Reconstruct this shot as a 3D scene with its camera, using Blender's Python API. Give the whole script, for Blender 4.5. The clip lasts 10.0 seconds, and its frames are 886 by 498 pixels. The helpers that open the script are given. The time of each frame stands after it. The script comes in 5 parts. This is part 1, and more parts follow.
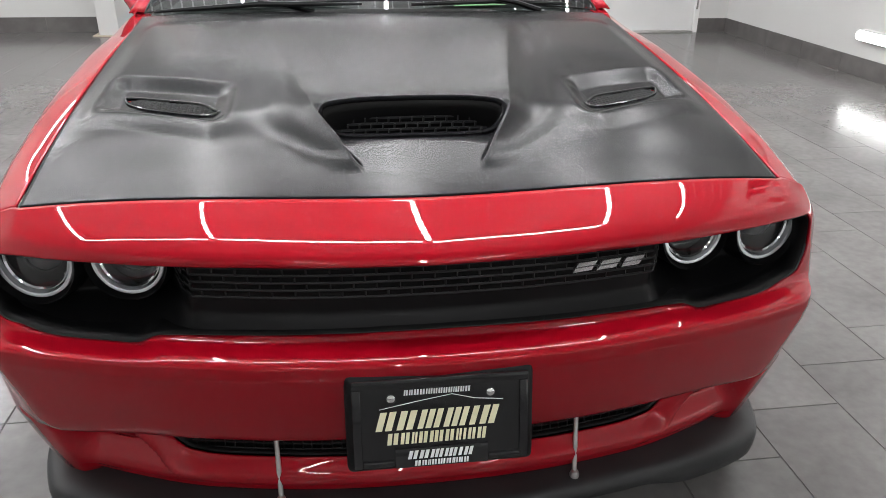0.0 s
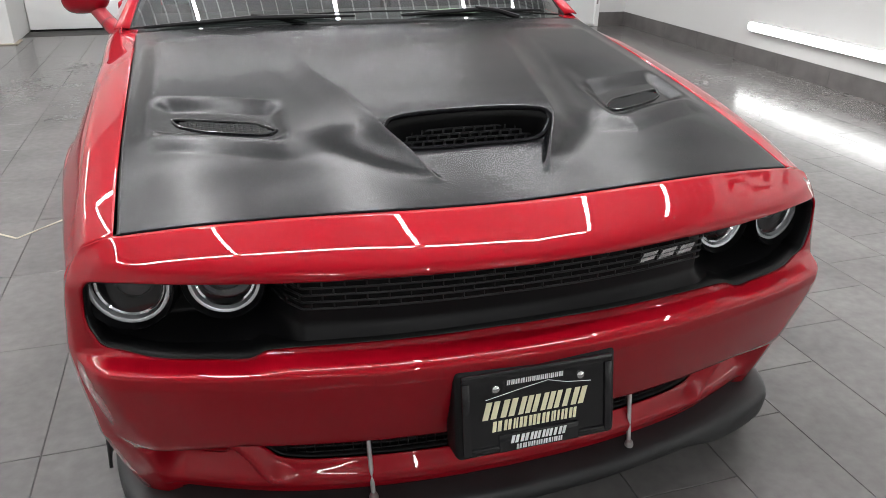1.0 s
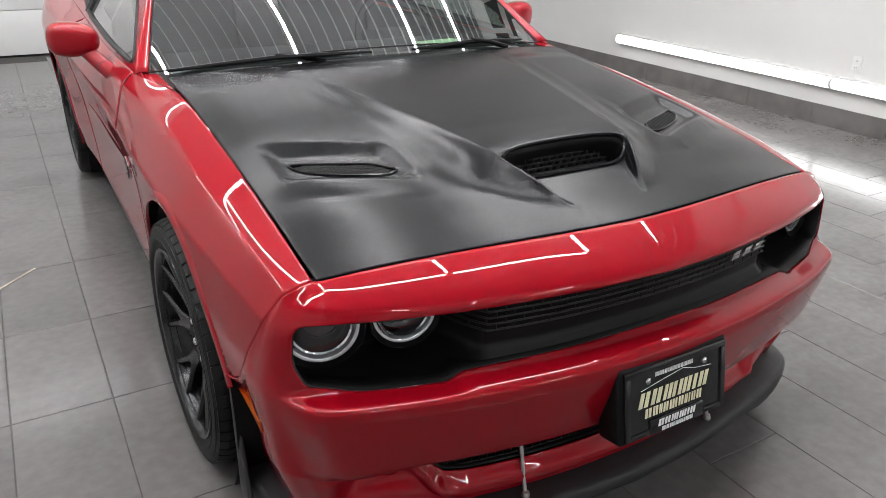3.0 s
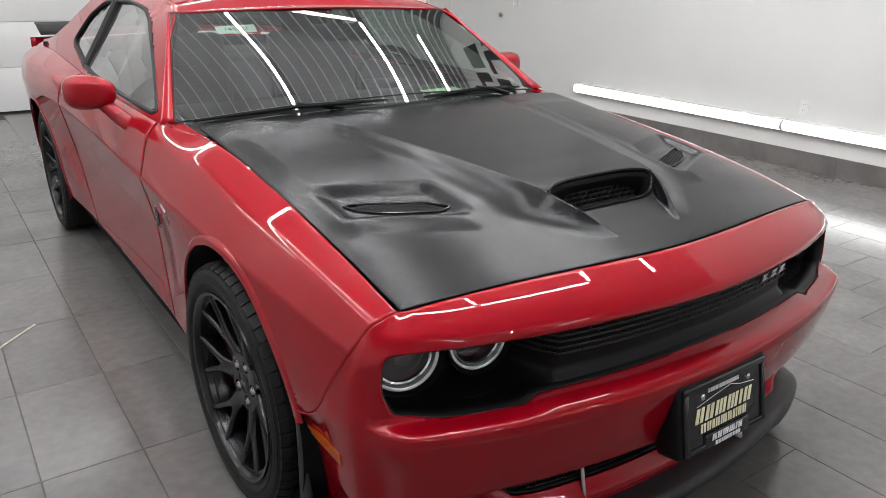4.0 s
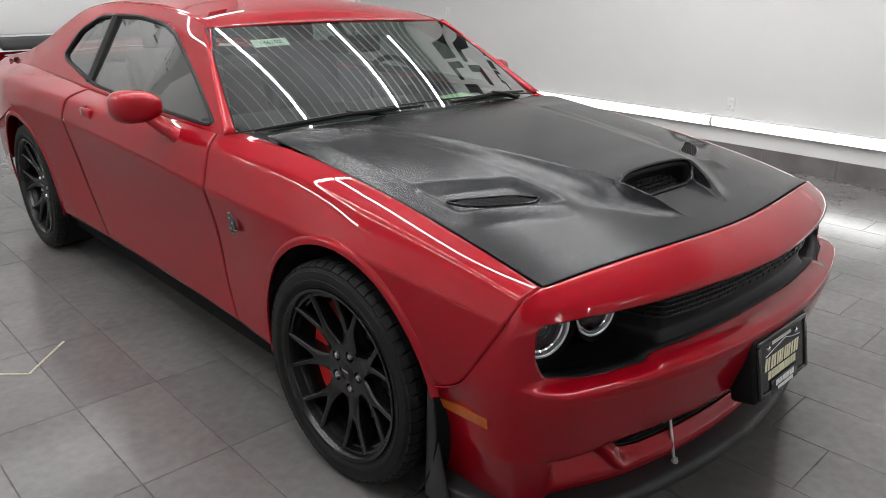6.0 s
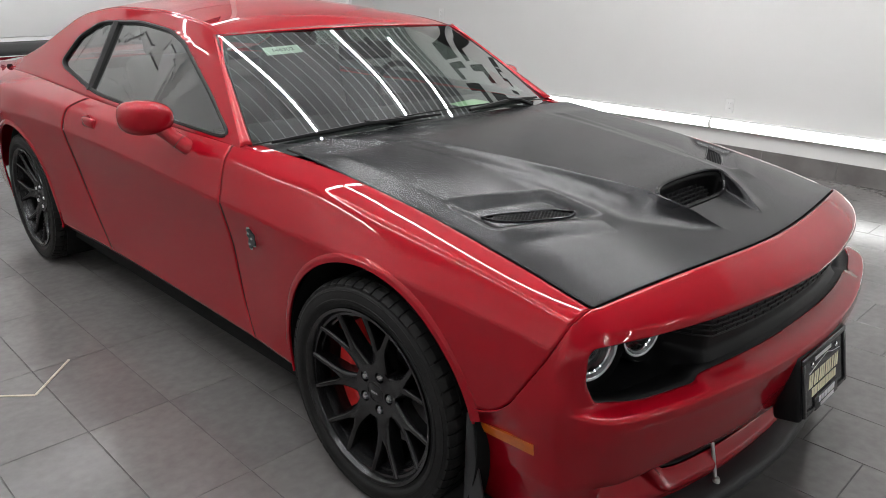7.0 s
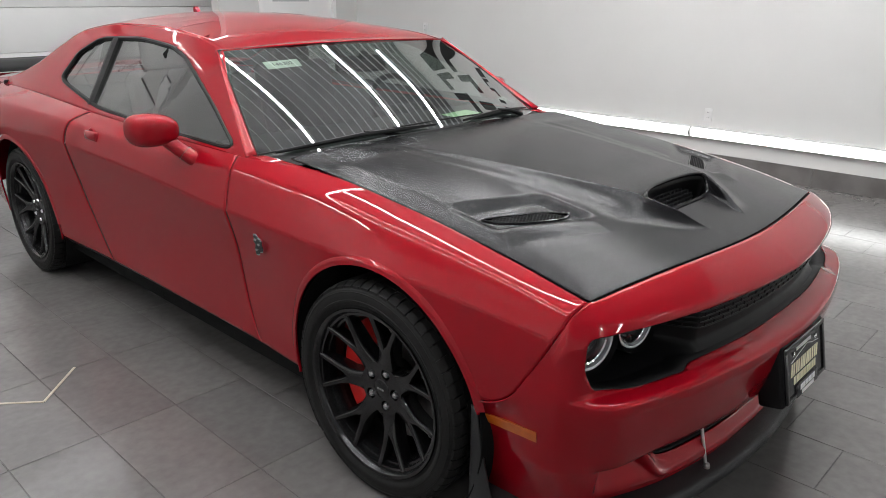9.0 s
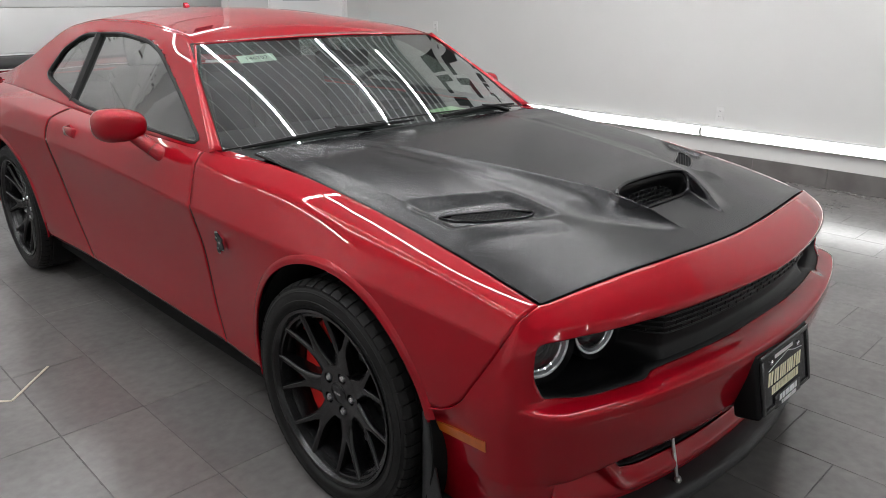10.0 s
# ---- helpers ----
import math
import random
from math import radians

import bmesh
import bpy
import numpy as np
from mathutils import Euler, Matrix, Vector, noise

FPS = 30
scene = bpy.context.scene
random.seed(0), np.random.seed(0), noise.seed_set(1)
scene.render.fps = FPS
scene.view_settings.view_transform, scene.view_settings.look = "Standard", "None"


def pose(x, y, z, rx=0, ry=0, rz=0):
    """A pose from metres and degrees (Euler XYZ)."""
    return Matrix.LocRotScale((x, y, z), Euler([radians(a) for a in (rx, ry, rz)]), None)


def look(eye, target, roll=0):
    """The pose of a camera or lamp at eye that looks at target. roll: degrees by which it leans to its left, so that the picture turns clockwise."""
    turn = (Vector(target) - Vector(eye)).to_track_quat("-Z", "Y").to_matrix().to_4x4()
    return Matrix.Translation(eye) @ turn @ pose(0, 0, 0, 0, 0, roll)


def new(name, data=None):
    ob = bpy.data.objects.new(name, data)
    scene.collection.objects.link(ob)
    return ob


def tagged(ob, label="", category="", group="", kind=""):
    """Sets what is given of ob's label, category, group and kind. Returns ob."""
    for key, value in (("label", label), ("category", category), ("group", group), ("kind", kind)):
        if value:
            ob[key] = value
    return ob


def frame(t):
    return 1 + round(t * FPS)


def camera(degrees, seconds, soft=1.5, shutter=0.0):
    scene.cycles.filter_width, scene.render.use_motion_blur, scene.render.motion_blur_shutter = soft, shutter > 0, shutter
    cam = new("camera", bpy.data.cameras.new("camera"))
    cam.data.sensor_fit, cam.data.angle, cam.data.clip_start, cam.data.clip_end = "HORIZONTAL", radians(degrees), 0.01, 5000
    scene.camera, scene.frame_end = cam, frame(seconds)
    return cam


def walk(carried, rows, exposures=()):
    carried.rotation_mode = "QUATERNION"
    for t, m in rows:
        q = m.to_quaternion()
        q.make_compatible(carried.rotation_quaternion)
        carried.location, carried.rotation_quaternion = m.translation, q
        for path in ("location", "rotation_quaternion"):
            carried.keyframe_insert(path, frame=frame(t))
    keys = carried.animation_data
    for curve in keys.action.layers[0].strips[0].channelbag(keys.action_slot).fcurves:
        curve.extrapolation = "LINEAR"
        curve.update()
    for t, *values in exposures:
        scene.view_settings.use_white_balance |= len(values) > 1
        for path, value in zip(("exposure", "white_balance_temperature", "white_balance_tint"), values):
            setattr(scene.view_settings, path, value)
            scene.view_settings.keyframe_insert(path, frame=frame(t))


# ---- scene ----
cam = camera(61.9, 10.0, soft=0.4)
PATH = [
    (0, (-0.153, -0.969, 1.286), (0.106, 0.823, 0.437), 0.7),
    (0.5, (-0.351, -0.969, 1.309), (0.053, 0.794, 0.456), 0.7),
    (1, (-0.533, -0.983, 1.345), (0.004, 0.742, 0.485), 0.8),
    (1.5, (-0.678, -0.935, 1.344), (-0.044, 0.753, 0.481), 0.8),
    (2, (-0.822, -0.856, 1.354), (-0.086, 0.789, 0.488), 0.9),
    (2.5, (-0.988, -0.841, 1.402), (-0.152, 0.761, 0.544), 0.9),
    (2.7, (-1.075, -0.851, 1.431), (-0.197, 0.731, 0.578), 1.1),
    (3.8, (-1.399, -0.832, 1.421), (-0.35, 0.714, 0.707), 1.0),
    (4, (-1.457, -0.778, 1.415), (-0.373, 0.751, 0.718), 1.0),
    (4.5, (-1.586, -0.717, 1.408), (-0.43, 0.764, 0.723), 0.9),
    (5, (-1.776, -0.716, 1.432), (-0.55, 0.711, 0.753), 0.9),
    (5.5, (-1.93, -0.696, 1.432), (-0.66, 0.693, 0.755), 0.8),
    (7, (-2.045, -0.456, 1.457), (-0.717, 0.877, 0.778), 0.6),
    (7.5, (-2.092, -0.458, 1.471), (-0.749, 0.861, 0.795), 0.5),
    (8, (-2.135, -0.491, 1.494), (-0.778, 0.82, 0.83), 0.4),
    (8.5, (-2.156, -0.493, 1.485), (-0.788, 0.811, 0.831), 0.4),
    (9, (-2.165, -0.495, 1.465), (-0.796, 0.811, 0.818), 0.3),
    (9.5, (-2.084, -0.515, 1.447), (-0.735, 0.814, 0.803), 0.1),
    (10, (-1.97, -0.568, 1.428), (-0.648, 0.788, 0.785), -0.0),
]
walk(cam, [(t, look(eye, target, roll)) for t, eye, target, roll in PATH],
     [(0, 0.49), (1, 0.44), (2.5, 0.38), (4.0, 0.16), (4.5, 0.11), (5.5, 0.06), (7, 0.03), (9, 0.02), (10, -0.05)])

# ---- world and exposure ----
world = bpy.data.worlds.new("showroom_world")
scene.world = world
world.use_nodes = True
world.node_tree.nodes["Background"].inputs[0].default_value = (0.8, 0.85, 0.9, 1)
world.node_tree.nodes["Background"].inputs[1].default_value = 0.02
scene.view_settings.exposure = 0.0
TUBE_POWER = 87.0      # emission of the ceiling tubes
STRIP_POWER = 6.5     # emission of the low wall tubes


# ---- materials ----
def mat_new(name):
    m = bpy.data.materials.new(name)
    m.use_nodes = True
    nt = m.node_tree
    return m, nt, nt.nodes["Principled BSDF"]


def noise_node(nt, scale, detail=4.0, coords="Object", stretch=None):
    tc = nt.nodes.new("ShaderNodeNewGeometry" if coords == "Position" else "ShaderNodeTexCoord")
    n = nt.nodes.new("ShaderNodeTexNoise")
    n.inputs["Scale"].default_value = scale
    n.inputs["Detail"].default_value = detail
    if stretch:
        mp = nt.nodes.new("ShaderNodeMapping")
        mp.inputs["Scale"].default_value = stretch
        nt.links.new(tc.outputs[coords], mp.inputs[0])
        nt.links.new(mp.outputs[0], n.inputs["Vector"])
    else:
        nt.links.new(tc.outputs[coords], n.inputs["Vector"])
    return n


def ramp_node(nt, src, stops):
    r = nt.nodes.new("ShaderNodeValToRGB")
    while len(r.color_ramp.elements) < len(stops):
        r.color_ramp.elements.new(0.5)
    for e, (p, c) in zip(r.color_ramp.elements, stops):
        e.position, e.color = p, (*c, 1)
    nt.links.new(src, r.inputs[0])
    return r


def bump_node(nt, p, src, strength, distance=0.01):
    b = nt.nodes.new("ShaderNodeBump")
    b.inputs["Strength"].default_value = strength
    b.inputs["Distance"].default_value = distance
    nt.links.new(src, b.inputs["Height"])
    nt.links.new(b.outputs[0], p.inputs["Normal"])
    return b


def surface(name, c1, c2, rough=0.5, rough2=None, scale=6.0, metal=0.0, bump=0.0, bump_scale=None, coat=0.0, spec=0.5, lo=0.35, hi=0.65):
    """A plain surface with two tones of wear, uneven gloss and a fine grain."""
    m, nt, p = mat_new(name)
    n = noise_node(nt, scale)
    r = ramp_node(nt, n.outputs["Fac"], [(lo, c1), (hi, c2)])
    nt.links.new(r.outputs[0], p.inputs["Base Color"])
    n2 = noise_node(nt, scale * 7)
    if rough2 is None:
        rough2 = rough + 0.06
    mr = nt.nodes.new("ShaderNodeMapRange")
    mr.inputs["To Min"].default_value, mr.inputs["To Max"].default_value = rough, rough2
    nt.links.new(n2.outputs["Fac"], mr.inputs[0])
    nt.links.new(mr.outputs[0], p.inputs["Roughness"])
    p.inputs["Metallic"].default_value = metal
    p.inputs["Coat Weight"].default_value = coat
    p.inputs["Coat Roughness"].default_value = 0.03
    p.inputs["Specular IOR Level"].default_value = spec
    if bump:
        b = noise_node(nt, bump_scale or scale * 40, 3.0)
        bump_node(nt, p, b.outputs["Fac"], bump, 0.002)
    return m


def glow(name, colour, power):
    m, nt, p = mat_new(name)
    p.inputs["Base Color"].default_value = (0.9, 0.9, 0.9, 1)
    p.inputs["Emission Color"].default_value = (*colour, 1)
    p.inputs["Emission Strength"].default_value = power
    return m


def tinted_glass(name, tint, gloss=1.0, base=0.0):
    m, nt, p = mat_new(name)
    nt.nodes.remove(p)
    out = nt.nodes["Material Output"]
    tr = nt.nodes.new("ShaderNodeBsdfTransparent")
    tr.inputs[0].default_value = (*tint, 1)
    gl = nt.nodes.new("ShaderNodeBsdfGlossy")
    gl.inputs["Roughness"].default_value = 0.01
    gl.inputs["Color"].default_value = (gloss, gloss, gloss, 1)
    lw = nt.nodes.new("ShaderNodeLayerWeight")
    pw = nt.nodes.new("ShaderNodeMath")
    pw.operation = "POWER"
    pw.inputs[1].default_value = 4.5
    mx = nt.nodes.new("ShaderNodeMixShader")
    ad = nt.nodes.new("ShaderNodeMath")
    ad.operation, ad.use_clamp = "ADD", True
    ad.inputs[1].default_value = 0.06 + base
    nt.links.new(lw.outputs["Facing"], pw.inputs[0])
    nt.links.new(pw.outputs[0], ad.inputs[0])
    nt.links.new(ad.outputs[0], mx.inputs[0])
    nt.links.new(tr.outputs[0], mx.inputs[1])
    nt.links.new(gl.outputs[0], mx.inputs[2])
    nt.links.new(mx.outputs[0], out.inputs[0])
    return m


def red_paint():
    m, nt, p = mat_new("red_paint")
    n = noise_node(nt, 900.0, 2.0)
    r = ramp_node(nt, n.outputs["Fac"], [(0.4, (0.285, 0.0020, 0.0085)), (0.62, (0.345, 0.0032, 0.0125))])
    nt.links.new(r.outputs[0], p.inputs["Base Color"])
    p.inputs["Metallic"].default_value = 0.35
    p.inputs["Roughness"].default_value = 0.5
    p.inputs["Specular IOR Level"].default_value = 0.0
    p.inputs["Coat IOR"].default_value = 1.42
    p.inputs["Coat Weight"].default_value = 1.0
    p.inputs["Coat Roughness"].default_value = 0.015
    peel = noise_node(nt, 140.0, 2.0)
    b = nt.nodes.new("ShaderNodeBump")
    b.inputs["Strength"].default_value, b.inputs["Distance"].default_value = 0.015, 0.001
    nt.links.new(peel.outputs["Fac"], b.inputs["Height"])
    nt.links.new(b.outputs[0], p.inputs["Coat Normal"])
    return m


RED = red_paint()
HOOD_BLACK = surface("satin_black_wrap", (0.006, 0.006, 0.007), (0.008, 0.008, 0.009), 0.23, 0.27, 3.0, bump=0.015, bump_scale=1400, spec=0.25)
SATIN = surface("satin_black_plastic", (0.003, 0.003, 0.0033), (0.0045, 0.0045, 0.005), 0.42, 0.5, 9.0, bump=0.08, bump_scale=900, spec=0.22)
PLASTIC = surface("grained_grey_plastic", (0.015, 0.0155, 0.0165), (0.022, 0.0225, 0.024), 0.45, 0.55, 7.0, bump=0.25, bump_scale=1100)
GLOSS_BLACK = surface("gloss_black_plastic", (0.008, 0.008, 0.009), (0.011, 0.011, 0.012), 0.12, 0.18, 9.0)
RUBBER = surface("tyre_rubber", (0.004, 0.004, 0.004), (0.008, 0.0078, 0.0076), 0.5, 0.7, 14.0, bump=0.3, bump_scale=700, spec=0.3)
SEAL = surface("window_seal", (0.006, 0.006, 0.006), (0.009, 0.009, 0.009), 0.4, 0.5, 14.0, spec=0.25)
WHEEL_BLACK = surface("satin_wheel_paint", (0.004, 0.004, 0.0045), (0.006, 0.006, 0.0065), 0.20, 0.25, 3.0)
# near black for the underbody, and for strips that stand in for shade
DARK = surface("underbody_and_shade_black", (0.003, 0.003, 0.003), (0.005, 0.005, 0.005), 0.8, 0.9, 8.0, spec=0.15)
STEEL = surface("brake_steel", (0.30, 0.29, 0.28), (0.42, 0.41, 0.40), 0.25, 0.35, 30.0, metal=1.0)
CHROME = surface("chrome", (0.75, 0.75, 0.76), (0.82, 0.82, 0.83), 0.05, 0.1, 30.0, metal=1.0)
ROD = surface("bare_rod_metal", (0.60, 0.60, 0.60), (0.66, 0.66, 0.65), 0.30, 0.34, 14.0, metal=0.9)
HALO = surface("halo_plastic", (0.88, 0.89, 0.91), (0.93, 0.94, 0.96), 0.22, 0.28, 30.0, metal=0.6, coat=1.0)
LUG = surface("lug_steel", (0.55, 0.55, 0.55), (0.63, 0.63, 0.63), 0.20, 0.35, 30.0, metal=1.0)
CALIPER = surface("caliper_red", (0.66, 0.014, 0.014), (0.74, 0.02, 0.018), 0.3, 0.36, 20.0, coat=0.4)
AMBER = surface("amber_lens", (0.42, 0.080, 0.003), (0.50, 0.105, 0.004), 0.28, 0.34, 40.0, coat=0.15)
LEATHER = surface("dark_leather", (0.004, 0.004, 0.0045), (0.007, 0.007, 0.0075), 0.55, 0.65, 14.0, bump=0.3, bump_scale=300, spec=0.1)
HEADLINER = surface("grey_headliner", (0.014, 0.014, 0.015), (0.020, 0.020, 0.021), 0.9, 0.95, 14.0)
CREAM = surface("cream_print", (0.82, 0.77, 0.52), (0.86, 0.81, 0.57), 0.4, 0.45, 20.0)
WHITE_PRINT = surface("white_print", (0.78, 0.78, 0.78), (0.84, 0.84, 0.84), 0.4, 0.45, 20.0)
SILVER = surface("silver_badge", (0.55, 0.55, 0.56), (0.66, 0.66, 0.67), 0.2, 0.28, 40.0, metal=0.9)
REFLECTOR = surface("lamp_reflector", (0.62, 0.63, 0.65), (0.75, 0.76, 0.78), 0.12, 0.2, 30.0, metal=1.0)
WALL_WHITE = surface("wall_paint", (0.62, 0.62, 0.605), (0.655, 0.655, 0.64), 0.55, 0.62, 0.9, bump=0.12, bump_scale=240)
DOOR_WHITE = surface("door_enamel", (0.80, 0.80, 0.79), (0.85, 0.85, 0.84), 0.35, 0.42, 1.5, bump=0.05, bump_scale=60)
BASE_GREY = surface("baseboard_tile", (0.105, 0.098, 0.094), (0.15, 0.142, 0.136), 0.35, 0.5, 5.0)
CEIL_WHITE = surface("ceiling_steel", (0.17, 0.175, 0.175), (0.21, 0.215, 0.215), 0.35, 0.45, 1.2)
CEIL_RIB = surface("ceiling_rib", (0.56, 0.57, 0.57), (0.62, 0.63, 0.63), 0.35, 0.45, 1.2)
MESH_BLACK = surface("black_mesh_plastic", (0.009, 0.009, 0.0095), (0.013, 0.013, 0.0135), 0.45, 0.55, 9.0, spec=0.3)
SIGN_BLACK = surface("sign_black", (0.010, 0.010, 0.010), (0.016, 0.016, 0.016), 0.5, 0.6, 10.0)
GROUT = surface("grout", (0.055, 0.052, 0.050), (0.085, 0.08, 0.077), 0.8, 0.9, 12.0)
TAPE = surface("tan_strip", (0.42, 0.36, 0.28), (0.52, 0.46, 0.37), 0.6, 0.7, 40.0)
OUTLET = surface("outlet_plastic", (0.66, 0.66, 0.65), (0.72, 0.72, 0.71), 0.35, 0.4, 20.0)
PAPER = surface("green_paper", (0.26, 0.48, 0.22), (0.34, 0.56, 0.30), 0.7, 0.8, 20.0)
STICKER = surface("pale_sticker", (0.42, 0.52, 0.42), (0.48, 0.58, 0.47), 0.5, 0.6, 20.0)
GLASS_WS = tinted_glass("windscreen_glass", (0.46, 0.53, 0.50), 1.0, 0.09)
GLASS_SIDE = tinted_glass("side_glass", (0.50, 0.57, 0.54), 1.0, 0.11)
GLASS_REAR = tinted_glass("rear_window_glass", (0.10, 0.12, 0.11), 1.0, 0.05)
GLASS_CLEAR = tinted_glass("lamp_glass", (0.95, 0.96, 0.97), 1.0, 0.0)
GLASS_GREY = surface("frosted_pane", (0.45, 0.47, 0.48), (0.52, 0.54, 0.55), 0.15, 0.2, 4.0)
TUBE = glow("ceiling_tube_light", (0.985, 0.985, 1.0), TUBE_POWER)
STRIP = glow("wall_tube_light", (0.99, 1.0, 0.985), STRIP_POWER)


def floor_tile():
    m, nt, p = mat_new("grey_porcelain_tile")
    n = noise_node(nt, 2.2, 6.0, "Position")
    n2 = noise_node(nt, 26.0, 5.0, "Position")
    r = ramp_node(nt, n.outputs["Fac"], [(0.3, (0.132, 0.126, 0.124)), (0.7, (0.185, 0.176, 0.173))])
    r2 = ramp_node(nt, n2.outputs["Fac"], [(0.3, (0.88, 0.88, 0.88)), (0.7, (1.06, 1.06, 1.06))])
    oi = nt.nodes.new("ShaderNodeObjectInfo")
    r3 = ramp_node(nt, oi.outputs["Random"], [(0.0, (0.93, 0.93, 0.93)), (1.0, (1.06, 1.055, 1.05))])
    m1 = nt.nodes.new("ShaderNodeMixRGB")
    m1.blend_type = "MULTIPLY"
    m1.inputs[0].default_value = 1.0
    m2 = nt.nodes.new("ShaderNodeMixRGB")
    m2.blend_type = "MULTIPLY"
    m2.inputs[0].default_value = 1.0
    nt.links.new(r.outputs[0], m1.inputs[1])
    nt.links.new(r2.outputs[0], m1.inputs[2])
    nt.links.new(m1.outputs[0], m2.inputs[1])
    nt.links.new(r3.outputs[0], m2.inputs[2])
    nt.links.new(m2.outputs[0], p.inputs["Base Color"])
    mr = nt.nodes.new("ShaderNodeMapRange")
    mr.inputs["To Min"].default_value, mr.inputs["To Max"].default_value = 0.13, 0.24
    nt.links.new(n2.outputs["Fac"], mr.inputs[0])
    nt.links.new(mr.outputs[0], p.inputs["Roughness"])
    b = noise_node(nt, 90.0, 4.0, "Position")
    bump_node(nt, p, b.outputs["Fac"], 0.06, 0.002)
    return m


TILE = floor_tile()


# ---- building tools ----
def smooth_curve(xs, ys):
    """A smooth curve through the knots (xs, ys), which does not overshoot."""
    xs, ys = np.array(xs, float), np.array(ys, float)
    d = np.diff(ys) / np.diff(xs)
    m = np.zeros(len(xs))
    m[0], m[-1] = d[0], d[-1]
    for i in range(1, len(xs) - 1):
        if d[i - 1] * d[i] > 0:
            m[i] = 2 * d[i - 1] * d[i] / (d[i - 1] + d[i])

    def at(x):
        x = np.clip(np.asarray(x, float), xs[0], xs[-1])
        i = np.clip(np.searchsorted(xs, x, side="right") - 1, 0, len(xs) - 2)
        h = xs[i + 1] - xs[i]
        t = (x - xs[i]) / h
        return ((2 * t**3 - 3 * t**2 + 1) * ys[i] + (t**3 - 2 * t**2 + t) * h * m[i]
                + (-2 * t**3 + 3 * t**2) * ys[i + 1] + (t**3 - t**2) * h * m[i + 1])
    return at


def ease(x, a, b):
    t = np.clip((np.asarray(x, float) - a) / (b - a), 0, 1)
    return t * t * (3 - 2 * t)


def rounded_outline(pts, n=8, pull=0.35):
    """Rounds the corners of a polygon."""
    pts = [np.array(p, float) for p in pts]
    out = []
    for i, p in enumerate(pts):
        a, b = pts[i - 1], pts[(i + 1) % len(pts)]
        s, e = p + (a - p) * pull, p + (b - p) * pull
        for k in range(n + 1):
            t = k / n
            out.append((1 - t)**2 * s + 2 * t * (1 - t) * p + t * t * e)
    return np.array(out)


def inside(poly, q):
    x, y = q[:, 0], q[:, 1]
    c = np.zeros(len(q), bool)
    for (x1, y1), (x2, y2) in zip(poly, np.roll(poly, -1, 0)):
        hit = ((y1 > y) != (y2 > y)) & (x < (x2 - x1) * (y - y1) / ((y2 - y1) if y2 != y1 else 1e-9) + x1)
        c ^= hit
    return c


def nearest_on(poly, q):
    a, b = np.array(poly), np.roll(np.array(poly), -1, 0)
    best = None
    out = q.copy()
    for s, e in zip(a, b):
        d = e - s
        t = np.clip(((q - s) @ d) / max(d @ d, 1e-12), 0, 1)
        p = s + t[:, None] * d
        r = ((q - p)**2).sum(1)
        if best is None:
            best, out = r.copy(), p.copy()
        else:
            k = r < best
            best[k], out[k] = r[k], p[k]
    return out


def sheet(us, vs, f, holes=(), plane=(0, 1), final=None, flip=False):
    """A bmesh sheet over the grid us x vs by f(U, V) -> x, y, z. Holes are outlines in the two coordinates named by plane; the rim is drawn onto them."""
    U, V = np.meshgrid(us, vs, indexing="ij")
    P = np.stack([np.broadcast_to(np.asarray(c, float), U.shape) for c in f(U, V)], -1).reshape(-1, 3).copy()
    nu, nv = len(us), len(vs)
    ids = np.arange(nu * nv).reshape(nu, nv)
    F = np.stack([ids[:-1, :-1], ids[1:, :-1], ids[1:, 1:], ids[:-1, 1:]], -1).reshape(-1, 4)
    for poly in holes:
        poly = np.array(poly)
        Q = P[:, list(plane)]
        gone = inside(poly, Q[F].mean(1))
        rim = np.intersect1d(np.unique(F[gone]), np.unique(F[~gone]))
        Q2 = nearest_on(poly, Q[rim])
        P[rim, plane[0]], P[rim, plane[1]] = Q2[:, 0], Q2[:, 1]
        F = F[~gone]
    if final is not None:
        P = np.stack(final(P[:, 0], P[:, 1], P[:, 2]), -1)
    return mesh_of(P, F, flip)


def mesh_of(P, F, flip=False):
    bm = bmesh.new()
    used = np.unique(F)
    vmap = {int(i): bm.verts.new(P[i]) for i in used}
    for q in F:
        loop = []
        for i in q:
            v = vmap[int(i)]
            if v not in loop:
                loop.append(v)
        if len(loop) > 2:
            try:
                bm.faces.new(loop[::-1] if flip else loop)
            except ValueError:
                pass
    return bm


def join(bm, other):
    """Adds the faces of other to bm."""
    vm = {v: bm.verts.new(v.co) for v in other.verts}
    for f in other.faces:
        bm.faces.new([vm[v] for v in f.verts])
    other.free()
    return bm


def box(bm, x0, x1, y0, y1, z0, z1, m=None):
    vs = [Vector((x, y, z)) for x in (x0, x1) for y in (y0, y1) for z in (z0, z1)]
    if m is not None:
        vs = [m @ v for v in vs]
    v = [bm.verts.new(c) for c in vs]
    for q in ((0, 1, 3, 2), (4, 6, 7, 5), (0, 4, 5, 1), (2, 3, 7, 6), (0, 2, 6, 4), (1, 5, 7, 3)):
        bm.faces.new([v[i] for i in q])
    return bm


def round_box(x0, x1, y0, y1, z0, z1, r=0.01, seg=2, m=None):
    bm = box(bmesh.new(), x0, x1, y0, y1, z0, z1)
    bmesh.ops.bevel(bm, geom=list(bm.edges), offset=r, segments=seg, profile=0.5, affect="EDGES")
    if m is not None:
        bmesh.ops.transform(bm, matrix=m, verts=bm.verts)
    return bm


